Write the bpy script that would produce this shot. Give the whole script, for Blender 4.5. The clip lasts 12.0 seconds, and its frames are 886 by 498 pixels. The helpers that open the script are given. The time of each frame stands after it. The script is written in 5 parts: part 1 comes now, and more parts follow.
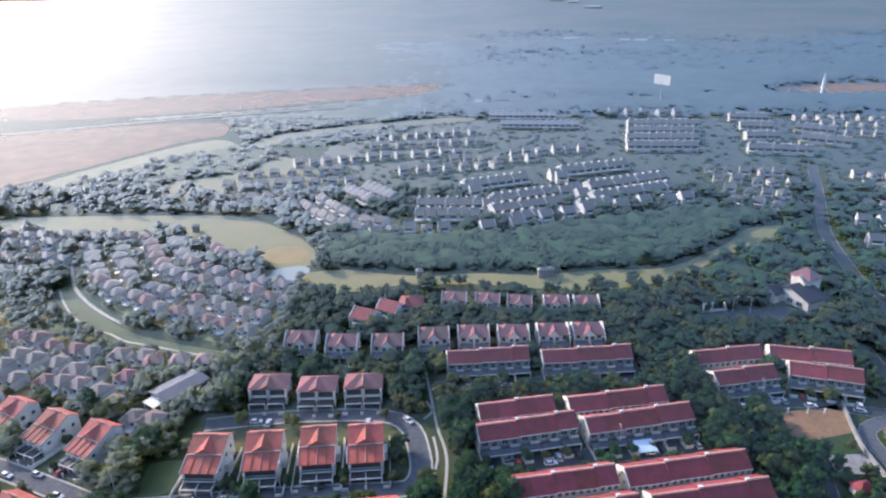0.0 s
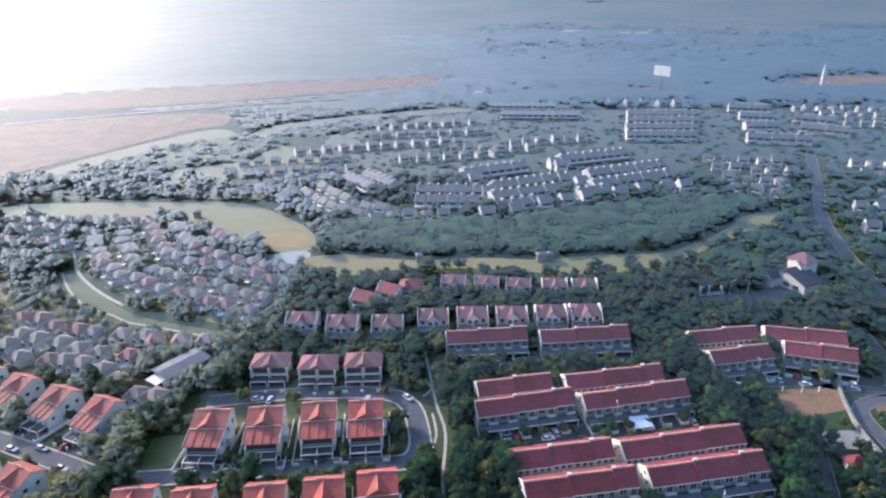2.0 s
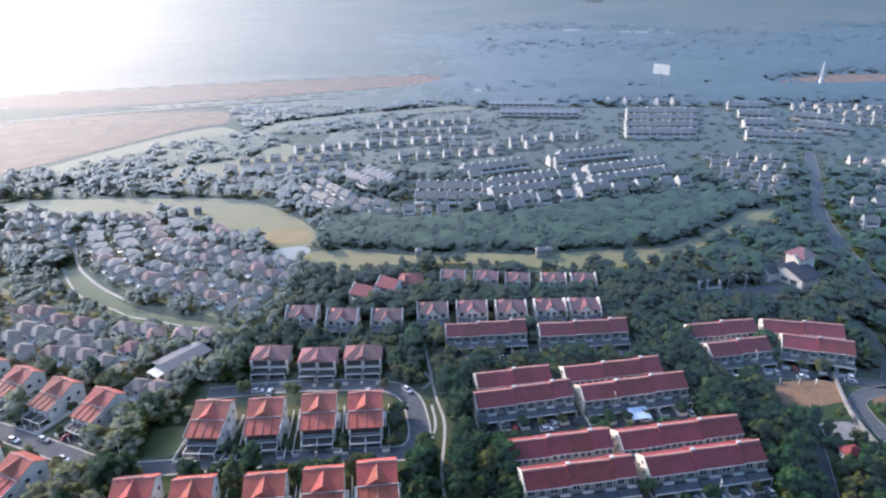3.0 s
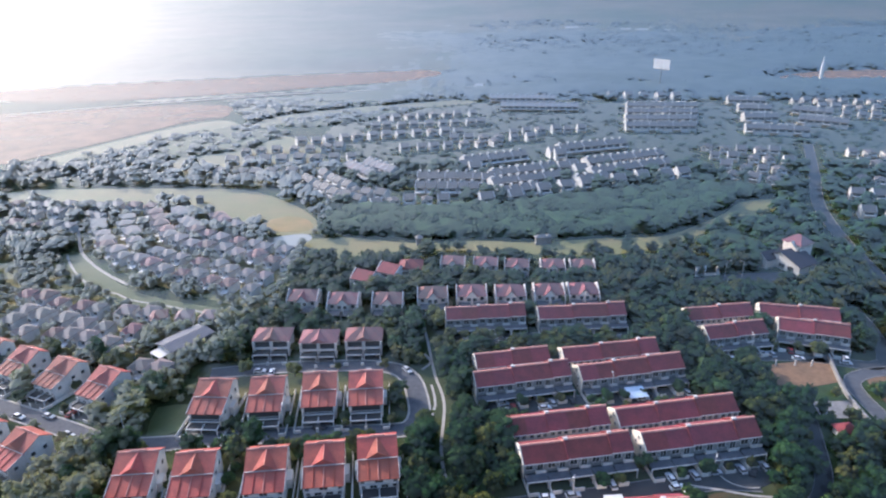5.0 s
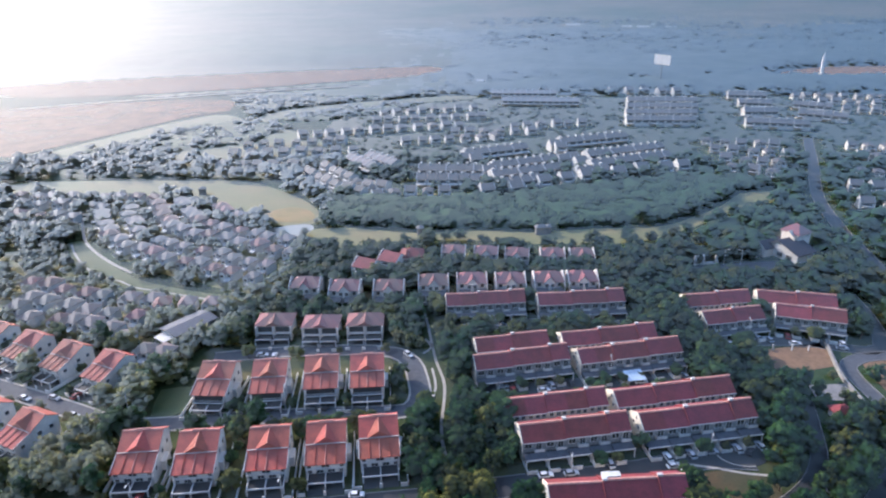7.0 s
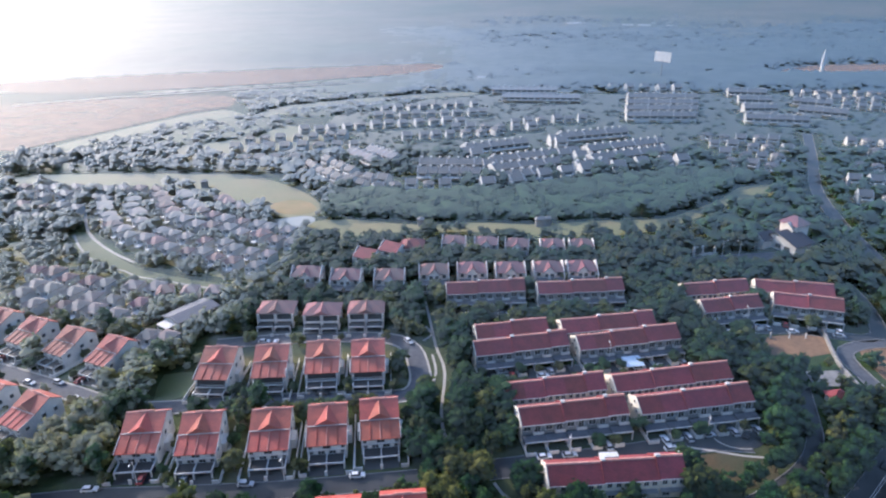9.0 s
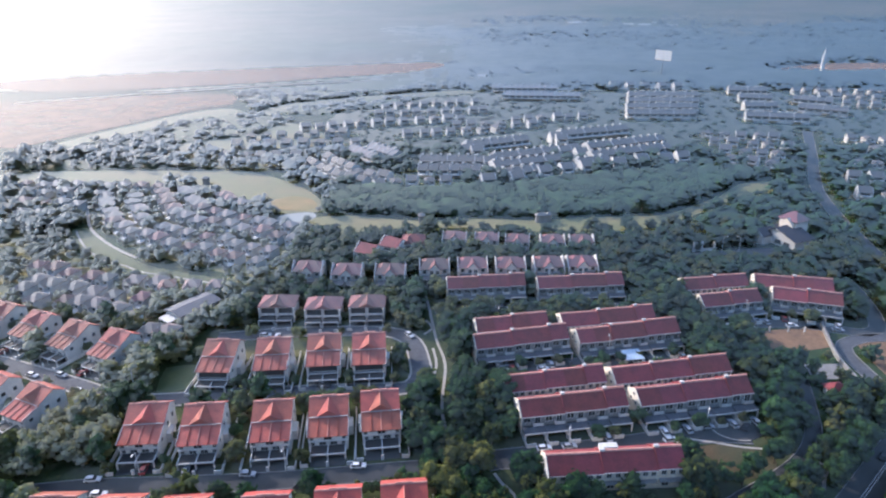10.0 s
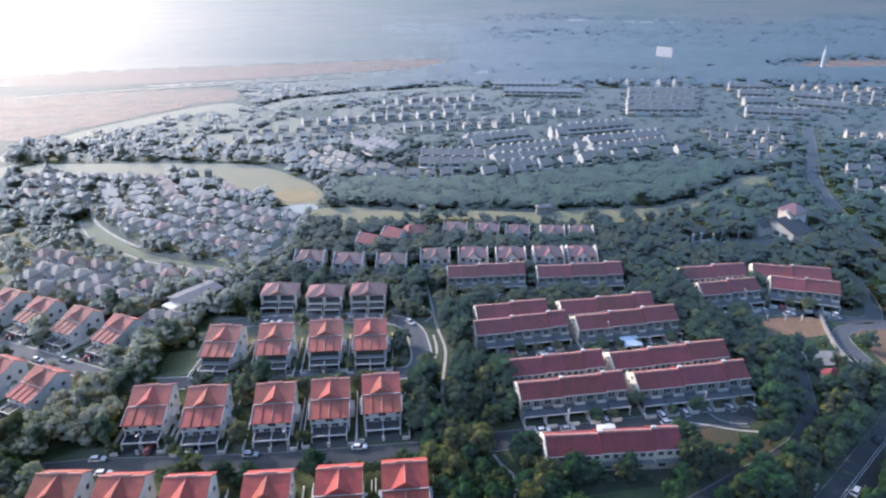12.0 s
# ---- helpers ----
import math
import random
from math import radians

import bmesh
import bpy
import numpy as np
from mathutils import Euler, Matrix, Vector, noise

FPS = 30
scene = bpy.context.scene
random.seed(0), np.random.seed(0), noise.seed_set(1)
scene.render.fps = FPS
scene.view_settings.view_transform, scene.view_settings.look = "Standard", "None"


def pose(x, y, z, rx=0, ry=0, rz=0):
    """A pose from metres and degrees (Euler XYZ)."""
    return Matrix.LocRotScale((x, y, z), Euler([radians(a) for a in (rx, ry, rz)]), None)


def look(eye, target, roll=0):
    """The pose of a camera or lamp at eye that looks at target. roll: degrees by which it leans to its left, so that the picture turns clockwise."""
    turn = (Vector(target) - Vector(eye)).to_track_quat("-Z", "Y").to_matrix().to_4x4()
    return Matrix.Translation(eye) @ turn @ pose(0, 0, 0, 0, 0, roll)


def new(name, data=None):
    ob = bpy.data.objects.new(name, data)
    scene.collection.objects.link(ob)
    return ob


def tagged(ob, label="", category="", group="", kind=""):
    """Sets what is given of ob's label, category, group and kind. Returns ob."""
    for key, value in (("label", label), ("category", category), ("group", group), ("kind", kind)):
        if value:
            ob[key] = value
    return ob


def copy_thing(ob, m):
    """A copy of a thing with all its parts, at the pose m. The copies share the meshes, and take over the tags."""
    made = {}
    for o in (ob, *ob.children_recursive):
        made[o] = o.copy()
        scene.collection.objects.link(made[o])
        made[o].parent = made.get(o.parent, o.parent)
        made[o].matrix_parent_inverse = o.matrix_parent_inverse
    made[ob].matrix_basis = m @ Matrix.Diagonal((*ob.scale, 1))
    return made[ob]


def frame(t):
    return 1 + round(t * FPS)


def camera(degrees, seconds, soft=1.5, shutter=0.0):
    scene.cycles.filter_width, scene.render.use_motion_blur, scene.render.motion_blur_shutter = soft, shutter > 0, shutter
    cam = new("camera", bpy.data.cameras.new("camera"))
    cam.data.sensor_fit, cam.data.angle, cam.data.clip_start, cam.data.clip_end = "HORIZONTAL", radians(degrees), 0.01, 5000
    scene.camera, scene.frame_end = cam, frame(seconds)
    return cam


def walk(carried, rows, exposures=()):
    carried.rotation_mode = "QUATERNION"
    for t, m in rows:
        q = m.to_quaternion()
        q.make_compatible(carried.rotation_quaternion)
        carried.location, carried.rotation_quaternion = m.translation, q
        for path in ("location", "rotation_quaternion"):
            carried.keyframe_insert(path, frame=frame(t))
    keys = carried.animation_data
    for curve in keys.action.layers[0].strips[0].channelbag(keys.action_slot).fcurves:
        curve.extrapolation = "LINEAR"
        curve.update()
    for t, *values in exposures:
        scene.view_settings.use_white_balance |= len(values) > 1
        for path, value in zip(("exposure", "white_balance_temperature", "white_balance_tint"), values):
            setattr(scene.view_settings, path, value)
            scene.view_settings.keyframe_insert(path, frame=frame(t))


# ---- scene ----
cam = camera(66.0, 12.0, 2.2)
PATH = [
    (0, (-0.028, -1.898, 149.538), (-0.11, -0.048, 148.782), -0.9),
    (0.5, (0.041, -2.722, 148.546), (-0.041, -0.876, 147.78), -0.8),
    (1, (0.211, -3.893, 147.495), (0.129, -2.048, 146.728), -0.8),
    (1.5, (0.336, -5.46, 146.364), (0.254, -3.615, 145.596), -0.8),
    (2, (0.494, -6.636, 145.207), (0.411, -4.791, 144.439), -0.8),
    (2.5, (0.574, -7.681, 144.241), (0.492, -5.836, 143.474), -0.8),
    (3, (0.817, -8.997, 143.297), (0.734, -7.152, 142.53), -0.8),
    (5, (1.231, -14.186, 138.564), (1.146, -12.341, 137.795), -0.7),
    (5.5, (1.419, -15.363, 137.602), (1.332, -13.519, 136.834), -0.7),
    (6, (1.543, -16.944, 136.465), (1.456, -15.1, 135.694), -0.7),
    (6.5, (1.552, -17.813, 135.582), (1.464, -15.97, 134.811), -0.7),
    (7, (1.68, -18.736, 134.951), (1.591, -16.892, 134.18), -0.7),
    (9, (1.919, -22.565, 131.52), (1.828, -20.722, 130.75), -0.6),
    (9.5, (1.978, -23.585, 130.795), (1.886, -21.742, 130.024), -0.6),
    (10, (2.041, -24.605, 129.98), (1.948, -22.762, 129.21), -0.6),
    (10.5, (2.083, -25.625, 129.19), (1.99, -23.782, 128.419), -0.5),
    (11, (2.16, -26.581, 128.395), (2.066, -24.738, 127.623), -0.5),
    (11.5, (2.147, -27.488, 127.638), (2.052, -25.645, 126.866), -0.5),
    (12, (2.354, -28.448, 126.944), (2.258, -26.606, 126.172), -0.5),
]
EXPOSURES = [(0, 1.03, 5200, 17), (12, 0.97, 5200, 17)]
walk(cam, [(t, look(eye, target, roll)) for t, eye, target, roll in PATH], EXPOSURES)

# ---- world, sun ----
SUN_TURN, SUN_HEIGHT = 51.0, 23.0          # degrees to the left of the view, degrees above the horizon
sun_way = Vector((-math.sin(radians(SUN_TURN)) * math.cos(radians(SUN_HEIGHT)),
                  math.cos(radians(SUN_TURN)) * math.cos(radians(SUN_HEIGHT)), math.sin(radians(SUN_HEIGHT))))
world = bpy.data.worlds.new("world")
scene.world = world
world.use_nodes = True
wn = world.node_tree
sky = wn.nodes.new("ShaderNodeTexSky")
sky.sky_type, sky.sun_disc = "NISHITA", False
sky.sun_elevation, sky.sun_rotation = radians(SUN_HEIGHT), radians(-SUN_TURN)
sky.altitude, sky.air_density, sky.dust_density, sky.ozone_density = 100, 1.6, 7.0, 4.0
wn.nodes["Background"].inputs["Strength"].default_value = 0.14
wn.links.new(sky.outputs[0], wn.nodes["Background"].inputs["Color"])
sun_data = bpy.data.lights.new("sun", "SUN")
sun_data.energy, sun_data.angle, sun_data.color = 3.0, radians(0.8), (1.0, 0.80, 0.58)
new("sun", sun_data).matrix_world = look(sun_way * 500, (0, 0, 0))


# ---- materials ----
# Gloss that imitates haze: growth, colour, and a normal tilted towards the camera.
HAZE_RISE, HAZE_COLOUR = 0.37, (1.0, 0.88, 0.69, 1)
HAZE_LEAN = (-0.22, -0.70, 0.68)


def material(name, colour, second=None, scale=0.3, fine=4.0, rough=0.8, bump=0.0, bump_scale=6.0, vary=0.0, island=0.0,
             courses=0.0, metal=0.0, haze_gloss=0.4, haze_most=0.88, patchy=0.0, translucent=0.0, haze_rough=0.44, specular=0.25, level=1.0):
    """A surface with mottling at two scales, fine relief, and a gloss that imitates haze at low view angles."""
    m = bpy.data.materials.new(name)
    m.use_nodes = True
    n, l = m.node_tree.nodes, m.node_tree.links
    out, base = n["Material Output"], n["Principled BSDF"]
    place = n.new("ShaderNodeNewGeometry").outputs["Position"]
    second = second or tuple(c * 0.72 for c in colour)

    def mix(kind, a, b, factor):
        x = n.new("ShaderNodeMix")
        x.data_type, x.blend_type = "RGBA", kind
        for sock, v in ((x.inputs[6], a), (x.inputs[7], b), (x.inputs[0], factor)):
            if hasattr(v, "links"):
                l.new(v, sock)
            else:
                sock.default_value = (*v, 1) if isinstance(v, tuple) else v
        return x.outputs[2]

    def cloud(s, detail=4.0):
        x = n.new("ShaderNodeTexNoise")
        x.inputs["Scale"].default_value, x.inputs["Detail"].default_value = s, detail
        l.new(place, x.inputs["Vector"])
        return x.outputs["Fac"]

    def ramp(v, lo, hi):
        x = n.new("ShaderNodeMapRange")
        x.inputs[1].default_value, x.inputs[2].default_value = lo, hi
        l.new(v, x.inputs[0])
        return x.outputs[0]

    col = mix("MIX", colour, second, ramp(cloud(scale), 0.35, 0.65))
    col = mix("MULTIPLY", col, mix("MIX", (0.72, 0.72, 0.72), (1.22, 1.22, 1.22), ramp(cloud(fine), 0.3, 0.7)), 0.55)
    for amount, node, sock in ((vary, "ShaderNodeObjectInfo", "Random"), (island, "ShaderNodeNewGeometry", "Random Per Island")):
        if amount:
            r = n.new(node).outputs[sock]
            hsv = n.new("ShaderNodeHueSaturation")
            a = n.new("ShaderNodeMapRange")
            a.inputs[3].default_value, a.inputs[4].default_value = 1 - amount, 1 + amount
            l.new(r, a.inputs[0])
            b = n.new("ShaderNodeMapRange")
            b.inputs[3].default_value, b.inputs[4].default_value = 0.5 + amount * 0.06, 0.5 - amount * 0.06
            l.new(r, b.inputs[0])
            l.new(a.outputs[0], hsv.inputs["Value"])
            l.new(b.outputs[0], hsv.inputs["Hue"])
            l.new(col, hsv.inputs["Color"])
            col = hsv.outputs[0]
    if courses:
        sep = n.new("ShaderNodeSeparateXYZ")
        tc = n.new("ShaderNodeTexCoord")
        l.new(tc.outputs["Object"], sep.inputs[0])
        wv = n.new("ShaderNodeMath")
        wv.operation = "MULTIPLY"
        wv.inputs[1].default_value = courses
        l.new(sep.outputs[2], wv.inputs[0])
        fr = n.new("ShaderNodeMath")
        fr.operation = "FRACT"
        l.new(wv.outputs[0], fr.inputs[0])
        col = mix("MULTIPLY", col, mix("MIX", (0.62, 0.62, 0.62), (1.1, 1.1, 1.1), ramp(fr.outputs[0], 0.0, 0.35)), 0.6)
    l.new(col, base.inputs["Base Color"])
    base.inputs["Roughness"].default_value = rough
    base.inputs["Metallic"].default_value = metal
    base.inputs["Specular IOR Level"].default_value = specular
    if bump:
        bp = n.new("ShaderNodeBump")
        bp.inputs["Strength"].default_value, bp.inputs["Distance"].default_value = 0.8, bump
        l.new(cloud(bump_scale), bp.inputs["Height"])
        l.new(bp.outputs[0], base.inputs["Normal"])
    last = base.outputs[0]
    if translucent:
        tr = n.new("ShaderNodeBsdfTranslucent")
        l.new(col, tr.inputs["Color"])
        ms = n.new("ShaderNodeMixShader")
        ms.inputs[0].default_value = translucent
        l.new(last, ms.inputs[1])
        l.new(tr.outputs[0], ms.inputs[2])
        last = ms.outputs[0]
    if haze_gloss:
        # Imitated haze: gloss mixed in by view angle, growing towards the horizon.
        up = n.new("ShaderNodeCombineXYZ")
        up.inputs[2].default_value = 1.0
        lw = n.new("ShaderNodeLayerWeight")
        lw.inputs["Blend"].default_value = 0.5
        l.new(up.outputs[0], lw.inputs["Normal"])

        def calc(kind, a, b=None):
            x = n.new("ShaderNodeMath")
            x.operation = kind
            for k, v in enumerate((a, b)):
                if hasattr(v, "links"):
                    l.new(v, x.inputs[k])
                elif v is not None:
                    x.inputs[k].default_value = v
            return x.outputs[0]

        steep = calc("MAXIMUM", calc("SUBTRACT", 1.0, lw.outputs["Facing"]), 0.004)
        amount = calc("MULTIPLY", calc("SUBTRACT", 1.0, calc("EXPONENT", calc("MULTIPLY", calc("MAXIMUM", calc("SUBTRACT", calc("DIVIDE", 1.0, steep), 1.25), 0.0), -HAZE_RISE * haze_gloss))), haze_most)
        # patchy makes the imitated haze uneven.
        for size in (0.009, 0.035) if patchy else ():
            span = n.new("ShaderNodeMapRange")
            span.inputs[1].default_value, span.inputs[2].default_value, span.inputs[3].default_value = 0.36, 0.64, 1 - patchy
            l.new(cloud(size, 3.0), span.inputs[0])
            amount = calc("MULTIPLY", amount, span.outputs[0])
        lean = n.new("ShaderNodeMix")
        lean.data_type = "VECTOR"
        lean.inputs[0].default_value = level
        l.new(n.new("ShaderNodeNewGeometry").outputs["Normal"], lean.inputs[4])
        lean.inputs[5].default_value = HAZE_LEAN
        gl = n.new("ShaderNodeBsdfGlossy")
        gl.inputs["Color"].default_value = HAZE_COLOUR
        gl.inputs["Roughness"].default_value = haze_rough
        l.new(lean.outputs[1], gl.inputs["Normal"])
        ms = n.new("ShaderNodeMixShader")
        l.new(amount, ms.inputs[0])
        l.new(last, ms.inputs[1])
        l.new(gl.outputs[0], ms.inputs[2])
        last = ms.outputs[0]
    l.new(last, out.inputs["Surface"])
    return m


M_GROUND = material("ground_cover", (0.036, 0.062, 0.018), (0.07, 0.072, 0.03), 0.02, 0.35, 0.95, 0.3, 0.4, specular=0.08, haze_gloss=0.7, haze_most=0.60, haze_rough=0.26)
M_LAWN = material("lawn", (0.17, 0.175, 0.05), (0.24, 0.195, 0.065), 0.03, 0.8, 0.95, 0.05, 3, haze_gloss=0.6, haze_rough=0.3)
# Dark turf; on the lawn below the terrace its colour holds the shade.
M_TURF = material("shaded_turf", (0.05, 0.08, 0.022), (0.08, 0.095, 0.03), 0.1, 1.0, 0.95, 0.05, 3, haze_gloss=0.6)
M_DRY = material("dry_grass", (0.09, 0.06, 0.026), (0.05, 0.055, 0.025), 0.12, 1.0, 0.95, 0.05, 3, haze_gloss=0.45)
M_STRAW = material("straw_grass", (0.30, 0.20, 0.075), (0.22, 0.18, 0.06), 0.08, 1.0, 0.95, 0.05, 3, haze_gloss=0.4)
M_EARTH = material("red_earth", (0.27, 0.155, 0.08), (0.19, 0.12, 0.065), 0.05, 0.6, 0.95, 0.08, 1.5, haze_gloss=0.7, haze_most=0.60, haze_rough=0.26, patchy=0.08)
M_ASPHALT = material("asphalt", (0.03, 0.033, 0.04), (0.045, 0.047, 0.052), 0.15, 3, 0.9, 0.01, 8, haze_gloss=0.6, haze_rough=0.33)
M_CONCRETE = material("concrete", (0.28, 0.27, 0.26), (0.20, 0.195, 0.19), 0.4, 3, 0.85, 0.01, 8, haze_gloss=0.4)
M_PALE = material("pale_kerb", (0.44, 0.41, 0.36), (0.34, 0.32, 0.29), 0.5, 3, 0.85, haze_gloss=0.35)
M_WATER = material("pond_water", (0.10, 0.12, 0.12), (0.12, 0.13, 0.12), 0.02, 0.3, 0.08, 0.0, haze_gloss=2.5)
M_WALL = material("white_render", (0.76, 0.73, 0.68), (0.64, 0.62, 0.58), 0.25, 2, 0.8, 0.004, 10, vary=0.08, haze_gloss=0.7)
# Terrace front walls: render greyed in base colour for the shade they stand in.
M_SHADEWALL = material("shade_greyed_render", (0.24, 0.245, 0.25), (0.18, 0.185, 0.19), 0.25, 2, 0.85, 0.004, 10, vary=0.12, haze_gloss=0.6)
M_CREAM = material("cream_render", (0.82, 0.74, 0.62), (0.74, 0.66, 0.54), 0.25, 2, 0.8, 0.004, 10, haze_gloss=0.25)
M_TRIM = material("white_trim", (0.70, 0.68, 0.64), (0.60, 0.58, 0.55), 0.5, 3, 0.6, haze_gloss=0.4)
M_ROOF = material("red_roof_tile", (0.25, 0.046, 0.048), (0.18, 0.038, 0.042), 0.35, 2.2, 0.75, 0.03, 4, vary=0.14, courses=6.0, haze_gloss=0.35)
M_ORANGE = material("orange_roof_tile", (0.42, 0.082, 0.048), (0.31, 0.06, 0.04), 0.35, 2.2, 0.75, 0.03, 4, vary=0.14, courses=6.0, haze_gloss=0.65)
M_ROOF_B = material("weathered_roof_tile", (0.21, 0.105, 0.08), (0.14, 0.09, 0.075), 0.3, 2, 0.8, 0.03, 4, vary=0.35, courses=6.0, haze_gloss=1.3, haze_rough=0.36)
M_ROOF_D = material("dark_red_roof_tile", (0.24, 0.055, 0.052), (0.17, 0.055, 0.055), 0.35, 2.2, 0.8, 0.03, 4, vary=0.25, courses=6.0, haze_gloss=0.9)
M_SLATE = material("grey_roof_tile", (0.11, 0.095, 0.095), (0.08, 0.072, 0.075), 0.3, 2, 0.7, 0.03, 4, vary=0.18, courses=6.0, haze_gloss=0.55)
# Ridge tiles lightened to pale pink for the sun along the ridges.
M_CAP = material("sun_paled_ridge_tile", (0.70, 0.36, 0.29), (0.58, 0.26, 0.2), 0.8, 3, 0.75, haze_gloss=0.4)
M_SLAB = material("dark_grey_slab", (0.10, 0.105, 0.12), (0.07, 0.075, 0.09), 0.5, 3, 0.9)
M_GLASS = material("window_glass", (0.02, 0.025, 0.03), None, 0.3, 2, 0.08)
# Flat dark for shade in recesses; also on carport sheets and a garage door.
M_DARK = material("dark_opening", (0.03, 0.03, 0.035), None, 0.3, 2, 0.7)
M_BARK = material("bark", (0.10, 0.075, 0.05), (0.07, 0.055, 0.04), 1.0, 6, 0.95)
M_LEAF = material("leaves", (0.018, 0.076, 0.018), (0.032, 0.068, 0.016), 0.035, 1.2, 0.9, vary=0.3, island=0.4, translucent=0.4, specular=0.08, haze_gloss=0.62)
M_LEAF_B = material("light_leaves", (0.1, 0.13, 0.022), (0.09, 0.095, 0.022), 0.05, 1.2, 0.9, vary=0.25, island=0.25, translucent=0.45, specular=0.08, haze_gloss=0.55)
# Leaf copy paled in colour and gloss for the sunward haze on the left.
M_LEAF_HAZED = material("haze_paled_leaves", (0.16, 0.19, 0.04), (0.14, 0.145, 0.04), 0.05, 1.2, 0.9, vary=0.25, island=0.25, translucent=0.45, specular=0.08, haze_gloss=1.6, haze_rough=0.4)
M_WOOD_FAR = material("woodland_leaves", (0.028, 0.09, 0.024), (0.02, 0.066, 0.022), 0.03, 0.5, 0.9, island=0.2, translucent=0.3, specular=0.08, haze_gloss=0.58)
M_FOREST = material("forest_canopy", (0.07, 0.10, 0.035), (0.18, 0.15, 0.085), 0.004, 0.03, 0.95, specular=0.08, bump=0.4, bump_scale=0.05, haze_gloss=1.3, haze_most=0.68, haze_rough=0.3, patchy=0.04)
# The same forest, base colour darkened for the band under thinner haze.
M_FOREST_NEAR = material("thin_haze_canopy", (0.028, 0.062, 0.036), (0.045, 0.075, 0.035), 0.01, 0.2, 0.95, specular=0.08, bump=0.4, bump_scale=0.06, haze_gloss=1.3, haze_most=0.86, haze_rough=0.34, patchy=0.08)
M_SCRUB = material("low_scrub", (0.022, 0.042, 0.018), (0.04, 0.05, 0.025), 0.03, 0.4, 0.95, specular=0.08, haze_gloss=0.7)
M_BLUE = material("blue_sheet_roof", (0.085, 0.09, 0.125), (0.065, 0.075, 0.105), 0.3, 2, 0.6, courses=3.0)
M_INDIGO = material("dark_blue_tile", (0.035, 0.036, 0.06), (0.05, 0.045, 0.06), 0.3, 2, 0.8, courses=6.0, haze_gloss=0.3)
M_METAL = material("grey_steel", (0.5, 0.5, 0.5), None, 0.5, 3, 0.45, metal=0.6)
M_CAR = [material("car_paint_" + k, c, c, 0.5, 3, 0.25) for k, c in
         (("white", (0.75, 0.75, 0.75)), ("silver", (0.45, 0.46, 0.48)), ("dark", (0.03, 0.03, 0.04)), ("red", (0.35, 0.03, 0.03)))]
M_TYRE = material("rubber", (0.02, 0.02, 0.02), None, 1, 3, 0.9)
M_SIGN = material("billboard_sheet", (0.85, 0.85, 0.85), (0.8, 0.8, 0.82), 0.2, 1, 0.5, haze_gloss=0.2)


# ---- mesh helpers ----
class Shape:
    def __init__(self):
        self.v, self.f = [], []

    def add(self, verts, faces):
        k = len(self.v)
        self.v += [tuple(p) for p in verts]
        self.f += [tuple(i + k for i in f) for f in faces]
        return self

    def box(self, x0, x1, y0, y1, z0, z1):
        return self.add([(x0, y0, z0), (x1, y0, z0), (x1, y1, z0), (x0, y1, z0), (x0, y0, z1), (x1, y0, z1), (x1, y1, z1), (x0, y1, z1)],
                        [(0, 3, 2, 1), (4, 5, 6, 7), (0, 1, 5, 4), (1, 2, 6, 5), (2, 3, 7, 6), (3, 0, 4, 7)])

    def hull(self, lower, upper):
        """Joins two rings of as many points, with both ends closed."""
        n = len(lower)
        return self.add(list(lower) + list(upper), [tuple(range(n))[::-1], tuple(range(n, 2 * n))] +
                        [(i, (i + 1) % n, n + (i + 1) % n, n + i) for i in range(n)])

    def slab(self, pts, t=0.22):
        """A sheet of thickness t under the given outline."""
        return self.hull([(x, y, z - t) for x, y, z in pts], pts)

    def profile(self, x0, x1, yz):
        """A section in y and z drawn out along x."""
        return self.hull([(x0, y, z) for y, z in yz], [(x1, y, z) for y, z in yz])

    def section(self, y0, y1, xz):
        return self.hull([(x, y0, z) for x, z in xz], [(x, y1, z) for x, z in xz])

    def tube(self, a, b, r0, r1, n=7):
        a, b = Vector(a), Vector(b)
        q = (b - a).to_track_quat("Z", "Y")
        ring = lambda c, r: [tuple(c + q @ Vector((r * math.cos(6.2832 * i / n), r * math.sin(6.2832 * i / n), 0))) for i in range(n)]
        return self.hull(ring(a, r0), ring(b, r1))

    def mesh(self, name, mat):
        me = bpy.data.meshes.new(name)
        me.from_pydata(self.v, [], self.f)
        bm = bmesh.new()
        bm.from_mesh(me)
        bmesh.ops.recalc_face_normals(bm, faces=bm.faces)
        bm.to_mesh(me)
        bm.free()
        me.materials.append(mat)
        return me


def part(name, shape, mat, parent, label=""):
    ob = new(name, shape.mesh(name, mat) if isinstance(shape, Shape) else shape)
    ob.parent = parent
    return tagged(ob, label)


def thing(name, label, category, group="", kind=""):
    return tagged(new(name), label, category, group, kind)


def single(name, shape, mat, label, category, kind="", group=""):
    return tagged(new(name, shape.mesh(name, mat)), label, category, group, kind)


def at(x, y, yaw=0.0, z=0.0):
    return pose(x, y, z, 0, 0, yaw)


def offset(line, d):
    """The line moved d metres to its left."""
    out = []
    for i, p in enumerate(line):
        a, b = line[max(i - 1, 0)], line[min(i + 1, len(line) - 1)]
        dx, dy = b[0] - a[0], b[1] - a[1]
        k = math.hypot(dx, dy)
        out.append((p[0] - dy / k * d, p[1] + dx / k * d))
    return out


